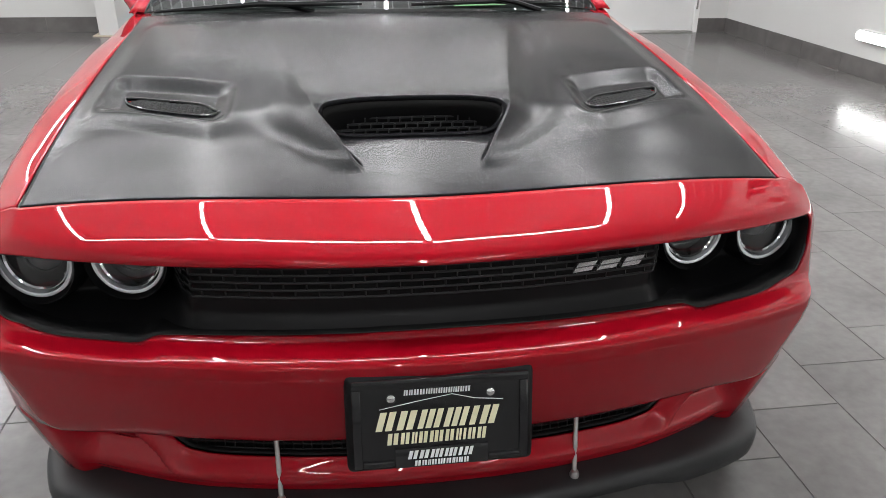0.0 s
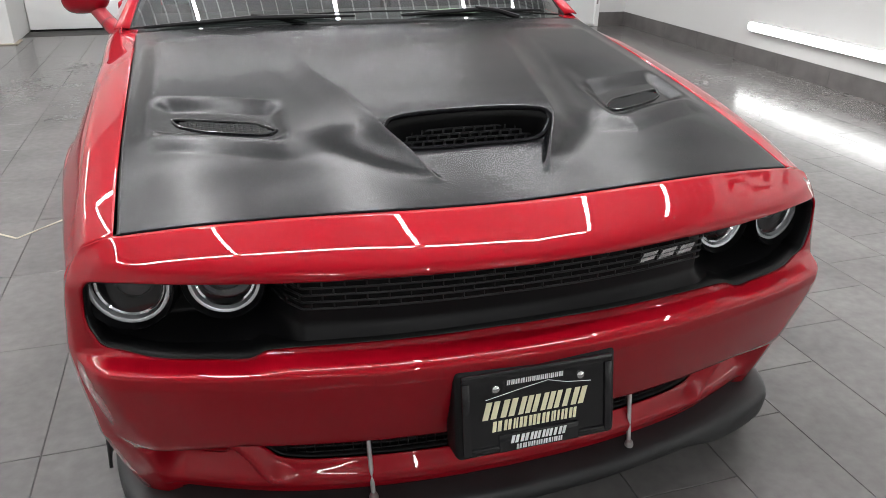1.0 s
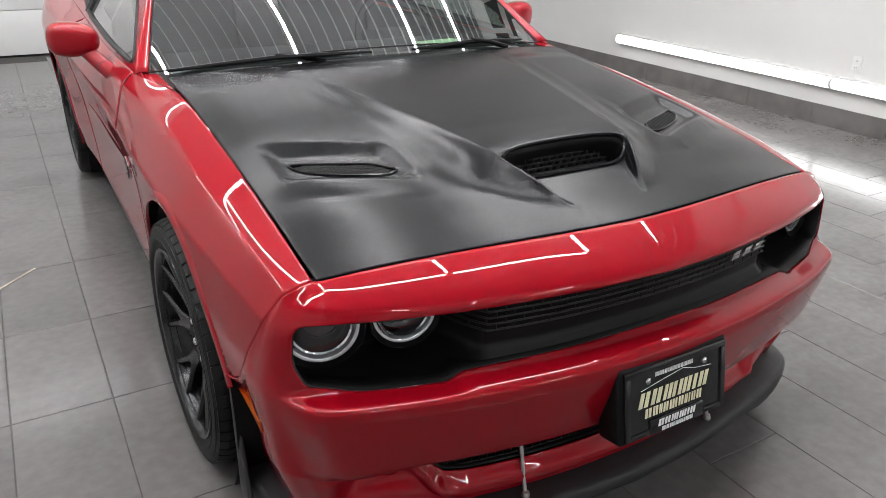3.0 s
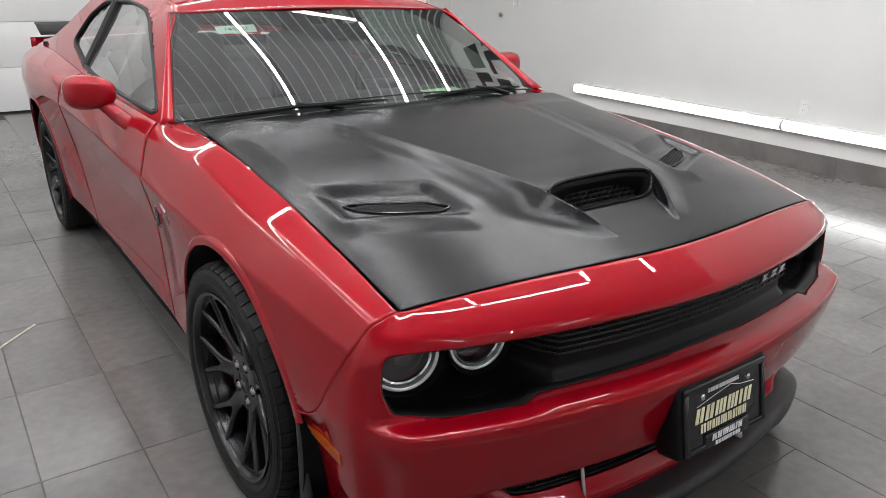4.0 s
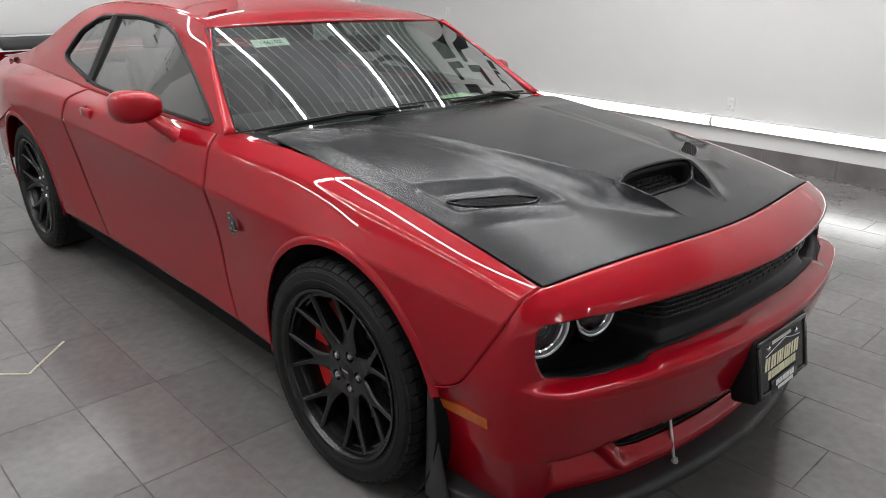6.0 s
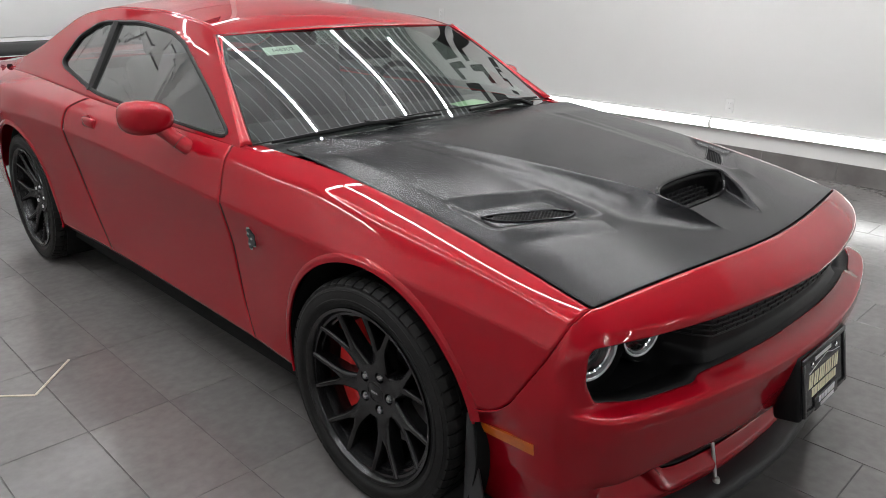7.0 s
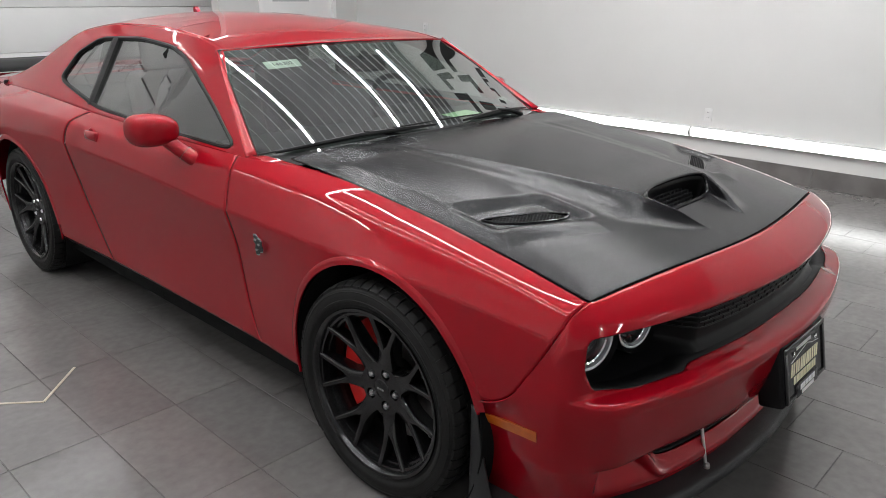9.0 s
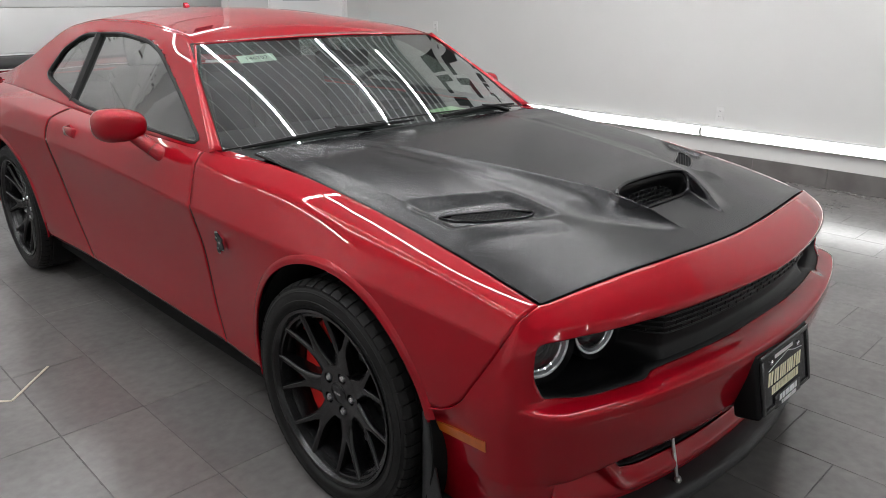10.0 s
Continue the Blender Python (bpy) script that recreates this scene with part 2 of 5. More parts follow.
def lathe(profile, n=48, axis="x", arc=360.0, closed=False, start=0.0):
    """Turns a profile of (along the axis, radius) round the axis."""
    prof = list(profile)
    steps = n if arc >= 360 else n + 1
    P, F = [], []
    for i in range(steps):
        a = radians(start + arc * i / n)
        for h, r in prof:
            c, s = r * math.cos(a), r * math.sin(a)
            P.append({"x": (h, c, s), "y": (c, h, s), "z": (c, s, h)}[axis])
    k = len(prof)
    for i in range(n):
        j = (i + 1) % steps
        for q in range(k if closed else k - 1):
            w = (q + 1) % k
            F.append((i * k + q, i * k + w, j * k + w, j * k + q))
    return mesh_of(np.array(P), np.array(F))


def tube(path, r, n=8, closed=False, caps=True):
    """A round tube along a path; r is a number or a list of radii."""
    path = [Vector(p) for p in path]
    rs = r if isinstance(r, (list, tuple)) else [r] * len(path)
    bm = bmesh.new()
    rings = []
    up = Vector((0, 0, 1))
    for i, p in enumerate(path):
        a = path[i - 1] if (i or closed) else p
        b = path[(i + 1) % len(path)] if (i + 1 < len(path) or closed) else p
        d = (b - a).normalized()
        if abs(d.dot(up)) > 0.97:
            up = Vector((1, 0, 0)) if abs(d.x) < 0.9 else Vector((0, 1, 0))
        s = d.cross(up).normalized()
        t = s.cross(d).normalized()
        up = t
        rings.append([bm.verts.new(p + rs[i] * (math.cos(2 * math.pi * k / n) * s + math.sin(2 * math.pi * k / n) * t)) for k in range(n)])
    for i in range(len(rings) if closed else len(rings) - 1):
        A, B = rings[i], rings[(i + 1) % len(rings)]
        for k in range(n):
            bm.faces.new((A[k], A[(k + 1) % n], B[(k + 1) % n], B[k]))
    if caps and not closed:
        bm.faces.new(rings[0][::-1])
        bm.faces.new(rings[-1])
    return bm


def prism(outline, depth, m=None):
    """A flat outline (x, z) given a depth along y, then posed by m."""
    bm = bmesh.new()
    a = [bm.verts.new((x, 0, z)) for x, z in outline]
    b = [bm.verts.new((x, depth, z)) for x, z in outline]
    bm.faces.new(a)
    bm.faces.new(b[::-1])
    for i in range(len(a)):
        j = (i + 1) % len(a)
        bm.faces.new((a[j], a[i], b[i], b[j]))
    if m is not None:
        bmesh.ops.transform(bm, matrix=m, verts=bm.verts)
    return bm


def thing(name, label, category, group="", kind="", at=(0, 0, 0)):
    ob = new(name)
    ob.location = at
    ob.empty_display_size = 0.1
    return tagged(ob, label, category, group, kind)


def part(name, bm, material, parent=None, label="", smooth=True, thick=0.0, offset=-1.0, sharp=40.0):
    """Links a bmesh as one mesh object under a thing or part."""
    bmesh.ops.recalc_face_normals(bm, faces=bm.faces) if thick == 0.0 else None
    if smooth:
        for f in bm.faces:
            f.smooth = True
        lim = radians(sharp)
        for e in bm.edges:
            if len(e.link_faces) == 2 and e.calc_face_angle(0.0) > lim:
                e.smooth = False
    me = bpy.data.meshes.new(name)
    bm.to_mesh(me)
    bm.free()
    me.materials.append(material)
    ob = new(name, me)
    if parent is not None:
        ob.parent = parent
        ob.matrix_parent_inverse = Matrix.Translation(-(parent.location if parent.type == "EMPTY" else Vector((0, 0, 0))))
    if label:
        ob["label"] = label
    if thick:
        md = ob.modifiers.new("thickness", "SOLIDIFY")
        md.thickness, md.offset = thick, offset
    return ob


# ---- the room ----
X_RIGHT, X_LEFT, Y_BACK, Y_DOOR, Y_FRONT, Z_CEIL = 4.19, -4.9, 7.10, 8.00, -8.2, 4.30


def setting(name, bm, material, label, category, smooth=False):
    return tagged(part(name, bm, material, None, "", smooth), label, category, "", "structure")


setting("wall_east", box(bmesh.new(), X_RIGHT, X_RIGHT + 0.15, Y_FRONT, Y_DOOR + 0.2, 0, Z_CEIL), WALL_WHITE, "plain white painted showroom wall above dark baseboard", "wall")
setting("wall_west", box(bmesh.new(), X_LEFT - 0.15, X_LEFT, Y_FRONT, Y_DOOR + 0.2, 0, Z_CEIL), WALL_WHITE, "plain white painted showroom wall", "wall")
# the south wall is unseen; its distance sets the bounce on the nose
setting("wall_south", box(bmesh.new(), X_LEFT, X_RIGHT, Y_FRONT - 0.15, Y_FRONT, 0, Z_CEIL), WALL_WHITE, "plain white wall, unseen, closing the room behind the walk", "wall")
# back of the room: a wall with a plain door to the east, a recess with a wide overhead door, a wall to the west
X_JAMB, X_PIER, X_REC = 2.25, -2.36, 3.02
back = bmesh.new()
box(back, X_JAMB, 2.78, Y_BACK, Y_BACK + 0.15, 0, Z_CEIL)
box(back, 2.78, 3.82, Y_BACK, Y_BACK + 0.15, 2.05, Z_CEIL)
box(back, 3.82, X_RIGHT, Y_BACK, Y_BACK + 0.15, 0, Z_CEIL)
box(back, X_REC, X_REC + 0.1, Y_BACK + 0.15, Y_DOOR + 0.08, 0, Z_CEIL)
box(back, X_PIER, X_RIGHT, Y_DOOR + 0.08, Y_DOOR + 0.2, 0, Z_CEIL)
box(back, X_PIER, X_REC, Y_DOOR - 0.02, Y_DOOR + 0.075, 3.11, Z_CEIL)
box(back, X_LEFT, X_PIER - 0.2, 7.58, Y_DOOR + 0.2, 0, Z_CEIL)
setting("wall_north", back, WALL_WHITE, "white painted back wall with a recessed overhead door", "wall")
setting("pillar", round_box(X_PIER - 0.2, X_PIER, 7.25, Y_DOOR + 0.1, 0, Z_CEIL, 0.006), WALL_WHITE, "white square pier beside the overhead door", "pillar")
setting("pillar_foot", round_box(X_PIER - 0.26, X_PIER + 0.03, 7.22, 7.47, 0, 0.012, 0.003), TAPE, "thin pale foot plate under the white pier", "plate")

bb = bmesh.new()
for i in range(30):
    y0 = Y_FRONT + i * 0.6
    if y0 < Y_BACK:
        box(bb, X_RIGHT - 0.012, X_RIGHT - 0.0005, y0 + 0.0015, min(y0 + 0.5985, Y_BACK), 0, 0.152)
box(bb, 3.825, X_RIGHT - 0.0125, Y_BACK - 0.012, Y_BACK - 0.0005, 0, 0.152)
box(bb, X_JAMB, 2.775, Y_BACK - 0.012, Y_BACK - 0.0005, 0, 0.152)
for i in range(12):
    x0 = X_PIER - 0.2 - 0.6 * (i + 1)
    box(bb, max(x0, X_LEFT) + 0.0015, x0 + 0.5985, 7.568, 7.5795, 0, 0.152)
setting("baseboard", bb, BASE_GREY, "dark grey tiled baseboard along the white walls", "baseboard")

# plain door with a grey pane and a threshold
door = tagged(part("door_1", round_box(2.795, 3.805, Y_BACK + 0.03, Y_BACK + 0.075, 0.02, 2.04, 0.004), DOOR_WHITE), "white steel door with a small grey pane in the back wall", "door", "", "structure")
fr = bmesh.new()
for a, b, c, d in ((2.75, 2.795, 0.0, 2.08), (3.805, 3.85, 0.0, 2.08), (2.795, 3.805, 2.04, 2.08)):
    box(fr, a, b, Y_BACK - 0.014, Y_BACK + 0.04, c, d)
part("door_frame", fr, DOOR_WHITE, door, "white steel frame", False)
part("threshold", round_box(2.80, 3.80, Y_BACK - 0.02, Y_BACK + 0.1, 0, 0.018, 0.004), ROD, door, "metal threshold strip")
part("pane", box(bmesh.new(), 2.96, 3.47, Y_BACK + 0.024, Y_BACK + 0.029, 1.40, 1.92), GLASS_GREY, door, "grey frosted pane", False)
for hz in (0.25, 1.0, 1.8):
    part("hinge", round_box(3.806, 3.822, Y_BACK - 0.03, Y_BACK - 0.014, hz, hz + 0.1, 0.003), STEEL, door, "steel hinge")

# wide overhead door, made of broad panels
over = thing("overhead_door", "wide white panelled overhead door, shut, at the back", "garage door", "", "structure", (0, Y_DOOR, 0))
for i in range(7):
    z0 = 0.02 + 0.44 * i
    part("door_panel", round_box(X_PIER + 0.01, X_REC - 0.01, Y_DOOR, Y_DOOR + 0.05, z0, min(z0 + 0.436, Z_CEIL - 0.01), 0.006), DOOR_WHITE, over)
wf = bmesh.new()
for x0, x1, z0, z1 in ((1.77, 2.45, 1.47, 1.50), (1.77, 2.45, 1.72, 1.75), (1.77, 1.80, 1.50, 1.72), (2.42, 2.45, 1.50, 1.72)):
    box(wf, x0, x1, Y_DOOR - 0.012, Y_DOOR + 0.004, z0, z1)
wfo = part("window_frame", wf, OUTLET, over, "pale raised window frame", False)
part("pane", box(bmesh.new(), 1.80, 2.42, Y_DOOR - 0.004, Y_DOOR + 0.002, 1.50, 1.72), DOOR_WHITE, wfo, "white backed pane", False)
part("bottom_seal", box(bmesh.new(), X_PIER + 0.01, X_REC - 0.01, Y_DOOR + 0.005, Y_DOOR + 0.04, 0.0, 0.02), SEAL, over, "black rubber seal", False)

# ceiling of ribbed steel sheet with rows of light tubes
ce = box(bmesh.new(), X_LEFT, X_RIGHT, Y_FRONT, Y_DOOR + 0.2, Z_CEIL, Z_CEIL + 0.1)
setting("ceiling", ce, CEIL_WHITE, "grey steel sheet ceiling above the showroom", "ceiling")
ribs = bmesh.new()
k = X_LEFT + 0.1
while k < X_RIGHT - 0.05:
    box(ribs, k, k + 0.011, Y_FRONT, Y_DOOR + 0.05, Z_CEIL - 0.035, Z_CEIL - 0.0005)
    k += 0.19
setting("trim", ribs, CEIL_RIB, "thin pale ribs running along the steel ceiling", "trim")


def light_tube(name, a, b, r, material, label, group, n=10, hang=False):
    """A round tube between two points with end caps and clips."""
    a, b = Vector(a), Vector(b)
    d = (b - a).normalized()
    th = thing(name, label, "tube light", group, "", tuple(a))
    part("tube", tube([a + d * 0.012, b - d * 0.012], r, n), material, th, "glowing white tube")
    for p, q in ((a, a + d * 0.012), (b - d * 0.012, b)):
        part("end_cap", tube([p, q], r * 1.02, n), OUTLET, th, "pale plastic end cap")
        if hang:
            part("hanger", tube([p, Vector((p.x, p.y, Z_CEIL))], 0.003, 5), STEEL, th, "thin steel hanger")
    return th


Z_TUBE = 3.42
TUBE_X = (-2.72, -1.26, 0.20, 1.65)
Y_T0, Y_T1 = 0.28, 3.66
for x in TUBE_X + (2.50,):
    light_tube("ceiling_tube", (x, Y_T0 + 0.03, Z_TUBE), (x, Y_T1 - 0.03, Z_TUBE), 0.015, TUBE, "long bright tube light hung under the ribbed ceiling", "ceiling tubes", 10, True)
for y in (Y_T0, Y_T1):
    for x, x2 in zip(TUBE_X, TUBE_X[1:]):
        light_tube("ceiling_tube", (x + 0.03, y, Z_TUBE), (x2 - 0.03, y, Z_TUBE), 0.015, TUBE, "long bright tube light hung under the ribbed ceiling", "ceiling tubes", 10, True)

# fill tubes added over the room's front, behind the walk, to light the nose
for x in (-1.54, 0.05, 1.64):
    light_tube("ceiling_tube", (x, -6.4, Z_TUBE), (x, -3.2, Z_TUBE), 0.015, TUBE, "long bright tube light hung under the ribbed ceiling", "ceiling tubes", 10, True)

# one more tube towards the back, added as fill for the rear
for x in (-3.9,):
    light_tube("ceiling_tube", (x, 4.30, Z_TUBE), (x, 6.85, Z_TUBE), 0.015, TUBE, "long bright tube light hung under the ribbed ceiling", "ceiling tubes", 10, True)

# added row of slim fill tubes across the room before the overhead door
for x in (-2.25, -0.75, 0.75):
    light_tube("added_slim_tube", (x, 6.90, Z_TUBE), (x + 1.46, 6.90, Z_TUBE), 0.007, TUBE, "slim bright fill tube added to lift the hood and back wall", "slim ceiling tubes", 10, True)

# low row of tubes on the east wall, each in an added shallow white channel
for i in range(7):
    y0 = 4.79 - 2.33 * i
    y1 = max(y0 - 2.325, Y_FRONT + 0.02)
    if y0 - y1 < 0.3:
        continue
    wt = light_tube("wall_tube", (X_RIGHT - 0.048, y0, 0.333), (X_RIGHT - 0.048, y1, 0.333), 0.040, STRIP, "long glowing tube light fixed low on the white wall", "wall tubes", 16)
    # backing and lip are added to keep the tube's light off the wall
    part("channel", round_box(X_RIGHT - 0.055, X_RIGHT - 0.0005, y1 + 0.004, y0 - 0.004, 0.2895, 0.3765, 0.003), DOOR_WHITE, wt, "shallow white backing added to hold the tube's glow off the wall", False)
    part("added_top_lip", box(bmesh.new(), X_RIGHT - 0.086, X_RIGHT - 0.0005, y1 + 0.004, y0 - 0.004, 0.3770, 0.3805), DOOR_WHITE, wt, "thin white lip added to cut the tube's glow on the wall above", False)


def outlet(y, z):
    o = thing("wall_outlet", "small pale double outlet plate on the white wall", "outlet", "outlets", "", (X_RIGHT - 0.006, y, z))
    part("plate", round_box(X_RIGHT - 0.007, X_RIGHT - 0.0005, y - 0.036, y + 0.036, z - 0.058, z + 0.058, 0.002), OUTLET, o)
    for dz in (-0.022, 0.022):
        s = part("socket", round_box(X_RIGHT - 0.0095, X_RIGHT - 0.006, y - 0.017, y + 0.017, z + dz - 0.014, z + dz + 0.014, 0.001), OUTLET, o)
        for dy in (-0.006, 0.006):
            part("slot", box(bmesh.new(), X_RIGHT - 0.0102, X_RIGHT - 0.009, y + dy - 0.0012, y + dy + 0.0012, z + dz - 0.004, z + dz + 0.006), SEAL, s, "dark slot", False)


outlet(2.34, 0.487)
outlet(5.87, 1.116)
knob = lathe([(0.0, 0.010), (-0.012, 0.010), (-0.014, 0.022), (-0.032, 0.024), (-0.038, 0.018), (-0.040, 0.0005)], 20, "x")
bmesh.ops.translate(knob, vec=(X_RIGHT - 0.0005, 6.10, 0.994), verts=knob.verts)
tagged(part("door_stop", knob, STEEL), "small dark round metal door stop on the white wall", "door stop")


def wall_sign(name, label, m, rows):
    """Raised black blocks on a wall, one to a letter place; rows of (start, height, base, widths)."""
    th = thing(name, label, "sign", "wall signs")
    for x0, h, z0, widths in rows:
        x = x0
        for i, w in enumerate(widths):
            o = [(x, z0), (x + w * 0.82, z0), (x + w * 0.82, z0 + h), (x, z0 + h)]
            if i % 4 == 2:
                o = [(x, z0), (x + w * 0.82, z0), (x + w * 0.82, z0 + h * 0.32), (x + w * 0.3, z0 + h * 0.32), (x + w * 0.3, z0 + h), (x, z0 + h)]
            elif i % 4 == 3:
                o = [(x + w * 0.25, z0), (x + w * 0.57, z0), (x + w * 0.57, z0 + h), (x + w * 0.25, z0 + h)]
            elif i % 4 == 1:
                o = [(x, z0), (x + w * 0.3, z0), (x + w * 0.3, z0 + h * 0.7), (x + w * 0.82, z0 + h * 0.7), (x + w * 0.82, z0 + h), (x, z0 + h)]
            part("block", prism(o, 0.02, m), SIGN_BLACK, th, "", False)
            x += w
    return th


wall_sign("wall_sign", "black raised block lettering high on the white wall", Matrix.Translation((X_RIGHT - 0.022, 4.5, 0)) @ pose(0, 0, 0, 0, 0, -90),
          [(0.3, 0.42, 3.45, [0.50] * 6), (0, 0.40, 2.88, [0.45] * 8), (0.1, 0.15, 2.38, [0.17] * 20)])
wall_sign("wall_sign", "black raised block lettering high on the back wall", Matrix.Translation((-1.9, Y_DOOR - 0.042, 0)),
          [(0, 0.30, 3.45, [0.34] * 13), (1.2, 0.13, 3.22, [0.13] * 10)])

# pale strip let into the floor
bm = bmesh.new()
for (ax, ay), (bx, by) in (((-1.95, 2.75), (-1.426, 2.300)), ((-1.426, 2.300), (-1.237, 2.500))):
    d = Vector((bx - ax, by - ay, 0))
    m = Matrix.Translation((ax, ay, 0)) @ Matrix.Rotation(math.atan2(d.y, d.x), 4, "Z")
    box(bm, 0, d.length, -0.005, 0.005, 0.0, 0.0025, m)
tagged(part("floor_strip", bm, TAPE, None, "", False), "thin bent tan strip lying on the grey tiles", "strip")


# ---- the car: x across, y from nose to tail, z up ----
car = thing("car", "red two-door muscle coupe with a satin black hood and black wheels", "car", "", "", (0, 2.4, 0))
Y_F, Y_R, Z_HUB = 0.98, 3.82, 0.3462

# hood outline and heights
hood_w = smooth_curve([0.26, 0.37, 0.62, 0.90, 1.20, 1.50, 1.62], [0.737, 0.740, 0.7455, 0.7475, 0.748, 0.752, 0.758])
hood_e = smooth_curve([0.27, 0.374, 0.60, 0.90, 1.20, 1.50, 1.64], [0.757, 0.776, 0.824, 0.874, 0.913, 0.946, 0.958])
hood_c = smooth_curve([0.27, 0.32, 0.374, 0.45, 0.60, 1.00, 1.35, 1.60], [0.044, 0.0465, 0.0475, 0.046, 0.041, 0.034, 0.020, 0.003])


def hood_front(x):
    return 0.281 + 0.095 * (np.abs(x) / 0.736)**1.8


def hood_rear(x):
    return 1.60 - 0.045 * (np.abs(x) / 0.75)**2


ridge_x = smooth_curve([0.30, 0.384, 0.46, 0.535, 0.58, 0.80, 1.20, 1.55], [0.095, 0.126, 0.163, 0.200, 0.212, 0.255, 0.335, 0.40])
ridge_h = smooth_curve([0.30, 0.362, 0.40, 0.46, 0.56, 0.75, 1.00, 1.30, 1.58], [0.0, 0.0, 0.010, 0.033, 0.050, 0.038, 0.024, 0.015, 0.0])
ridge_out = smooth_curve([0.30, 0.45, 0.60, 0.90, 1.50], [0.05, 0.085, 0.135, 0.125, 0.10])


def hood_z(x, y):
    X = np.abs(x)
    w = hood_w(y)
    z = hood_e(y) + hood_c(y) * (1 - np.clip(X / w, 0, 1)**(3.0 + 1.2 * ease(y, 0.42, 0.60)))
    xr, hr = ridge_x(y), ridge_h(y)
    fill = ease(y, 0.505, 0.56)
    inner = hr * np.maximum(fill, 1 - ease(xr - X, 0.0, 0.018))
    outer = hr * (1 - ease(X - xr, -0.25 * ridge_out(y), ridge_out(y)))**1.25 / (1 - ease(0.0, -0.25, 1.0))**1.25
    # beside the scoop the flank falls away steeply from a sharp crease
    scooped = hr * np.clip(1 - (X - xr) / (1.15 * ridge_out(y)), 0, 1)**2.2
    outer = scooped + (outer - scooped) * ease(y, 0.53, 0.80)
    z = z + np.where(X < xr, inner, outer)
    # side fields, with a soft step towards the windscreen
    yl = y - 0.48 * np.clip(X - 0.422, 0, 0.23)
    z = z + 0.010 * ease(X, xr + 0.02, xr + 0.090) * (1 - ease(X, 0.67, 0.735)) * (1 - ease(y, 1.34, 1.48)) * ease(yl, 0.517, 0.635)
    # heat vents: a pocket that deepens forwards, and a rolled edge before it
    across = ease(X, 0.377, 0.432) * (1 - ease(X, 0.640, 0.704))
    z = z - across * (0.0185 * ease(0.42 * (X - 0.442) - y, -0.827, -0.765) + 0.003 * ease(-y, -1.045, -0.795)) * (1 - ease(-yl, -0.640, -0.585))
    z = z + 0.003 * ease(X, 0.352, 0.432) * (1 - ease(X, 0.632, 0.71)) * ease(yl, 0.515, 0.557) * (1 - ease(yl, 0.567, 0.610))
    return z


SCOOP = rounded_outline([(-0.208, 0.546), (-0.125, 0.575), (0.0, 0.580), (0.125, 0.575), (0.208, 0.546), (0.155, 0.507), (0.0, 0.507), (-0.155, 0.507)], 7, pull=0.42)
VENT = rounded_outline([(0.396, 0.722), (0.436, 0.717), (0.508, 0.747), (0.571, 0.781), (0.615, 0.822), (0.632, 0.869), (0.585, 0.847), (0.531, 0.820), (0.440, 0.781)], 5, pull=0.30) + [0.012, -0.055]
VENT_R = VENT * [-1, 1]


_half = np.concatenate([np.linspace(0, 0.30, 64), np.linspace(0.30, 0.50, 22)[1:], np.linspace(0.50, 0.90, 90)[1:], np.linspace(0.90, 1, 12)[1:]])
HOOD_U = np.concatenate([-_half[:0:-1], _half])
HOOD_V = np.concatenate([np.linspace(0, 0.24, 90), np.linspace(0.24, 0.50, 84)[1:], np.linspace(0.50, 1, 70)[1:]])


def hood_point(u, v):
    yf, yr = hood_front(u * 0.74), hood_rear(u * 0.75)
    y = yf + (yr - yf) * v
    x = u * hood_w(y)
    return x, y, hood_z(x, y)


bm = sheet(HOOD_U, HOOD_V, hood_point, [SCOOP, VENT, VENT_R], (0, 1),
           lambda x, y, z: (x, y, hood_z(x, y)))
hood = part("hood", bm, HOOD_BLACK, car, "satin black hood with a centre scoop and two heat vents", True, 0.006, -1.0, 60)


def over_hood(poly, lift):
    return [(px, py, float(hood_z(px, py)) + lift) for px, py in poly]


part("scoop_rim", tube(over_hood(SCOOP, 0.0005), 0.0065, 8, True), HOOD_BLACK, hood, "raised black rim of the scoop")
# a near-black strip gives the shade under the hood's front edge
part("hood_gap_shade", tube([(a, float(hood_front(a)) - 0.004, float(hood_z(a, hood_front(a))) - 0.010) for a in np.linspace(-0.735, 0.735, 50)], 0.006, 6), DARK, hood, "dark strip standing in for the shade under the hood's front edge")
cav = sheet(np.linspace(-0.21, 0.21, 30), np.linspace(0.44, 0.60, 16), lambda u, v: (u, v, 0.788 + 0.02 * ease(v, 0.5, 0.6)))
part("scoop_cavity", cav, DARK, hood, "dark air duct", True, 0.004)
rows = []
for q in np.linspace(0, 1, 6):
    rows += [(px * (1 - 0.10 * q), py + 0.020 * q, float(hood_z(px, py)) * (1 - q) + q * 0.792) for px, py in SCOOP]
n_s = len(SCOOP)
F = [(i * n_s + k, i * n_s + (k + 1) % n_s, (i + 1) * n_s + (k + 1) % n_s, (i + 1) * n_s + k) for i in range(5) for k in range(n_s)]
part("scoop_duct", mesh_of(np.array(rows), np.array(F)), SATIN, hood, "smooth black duct wall", True, 0.002)
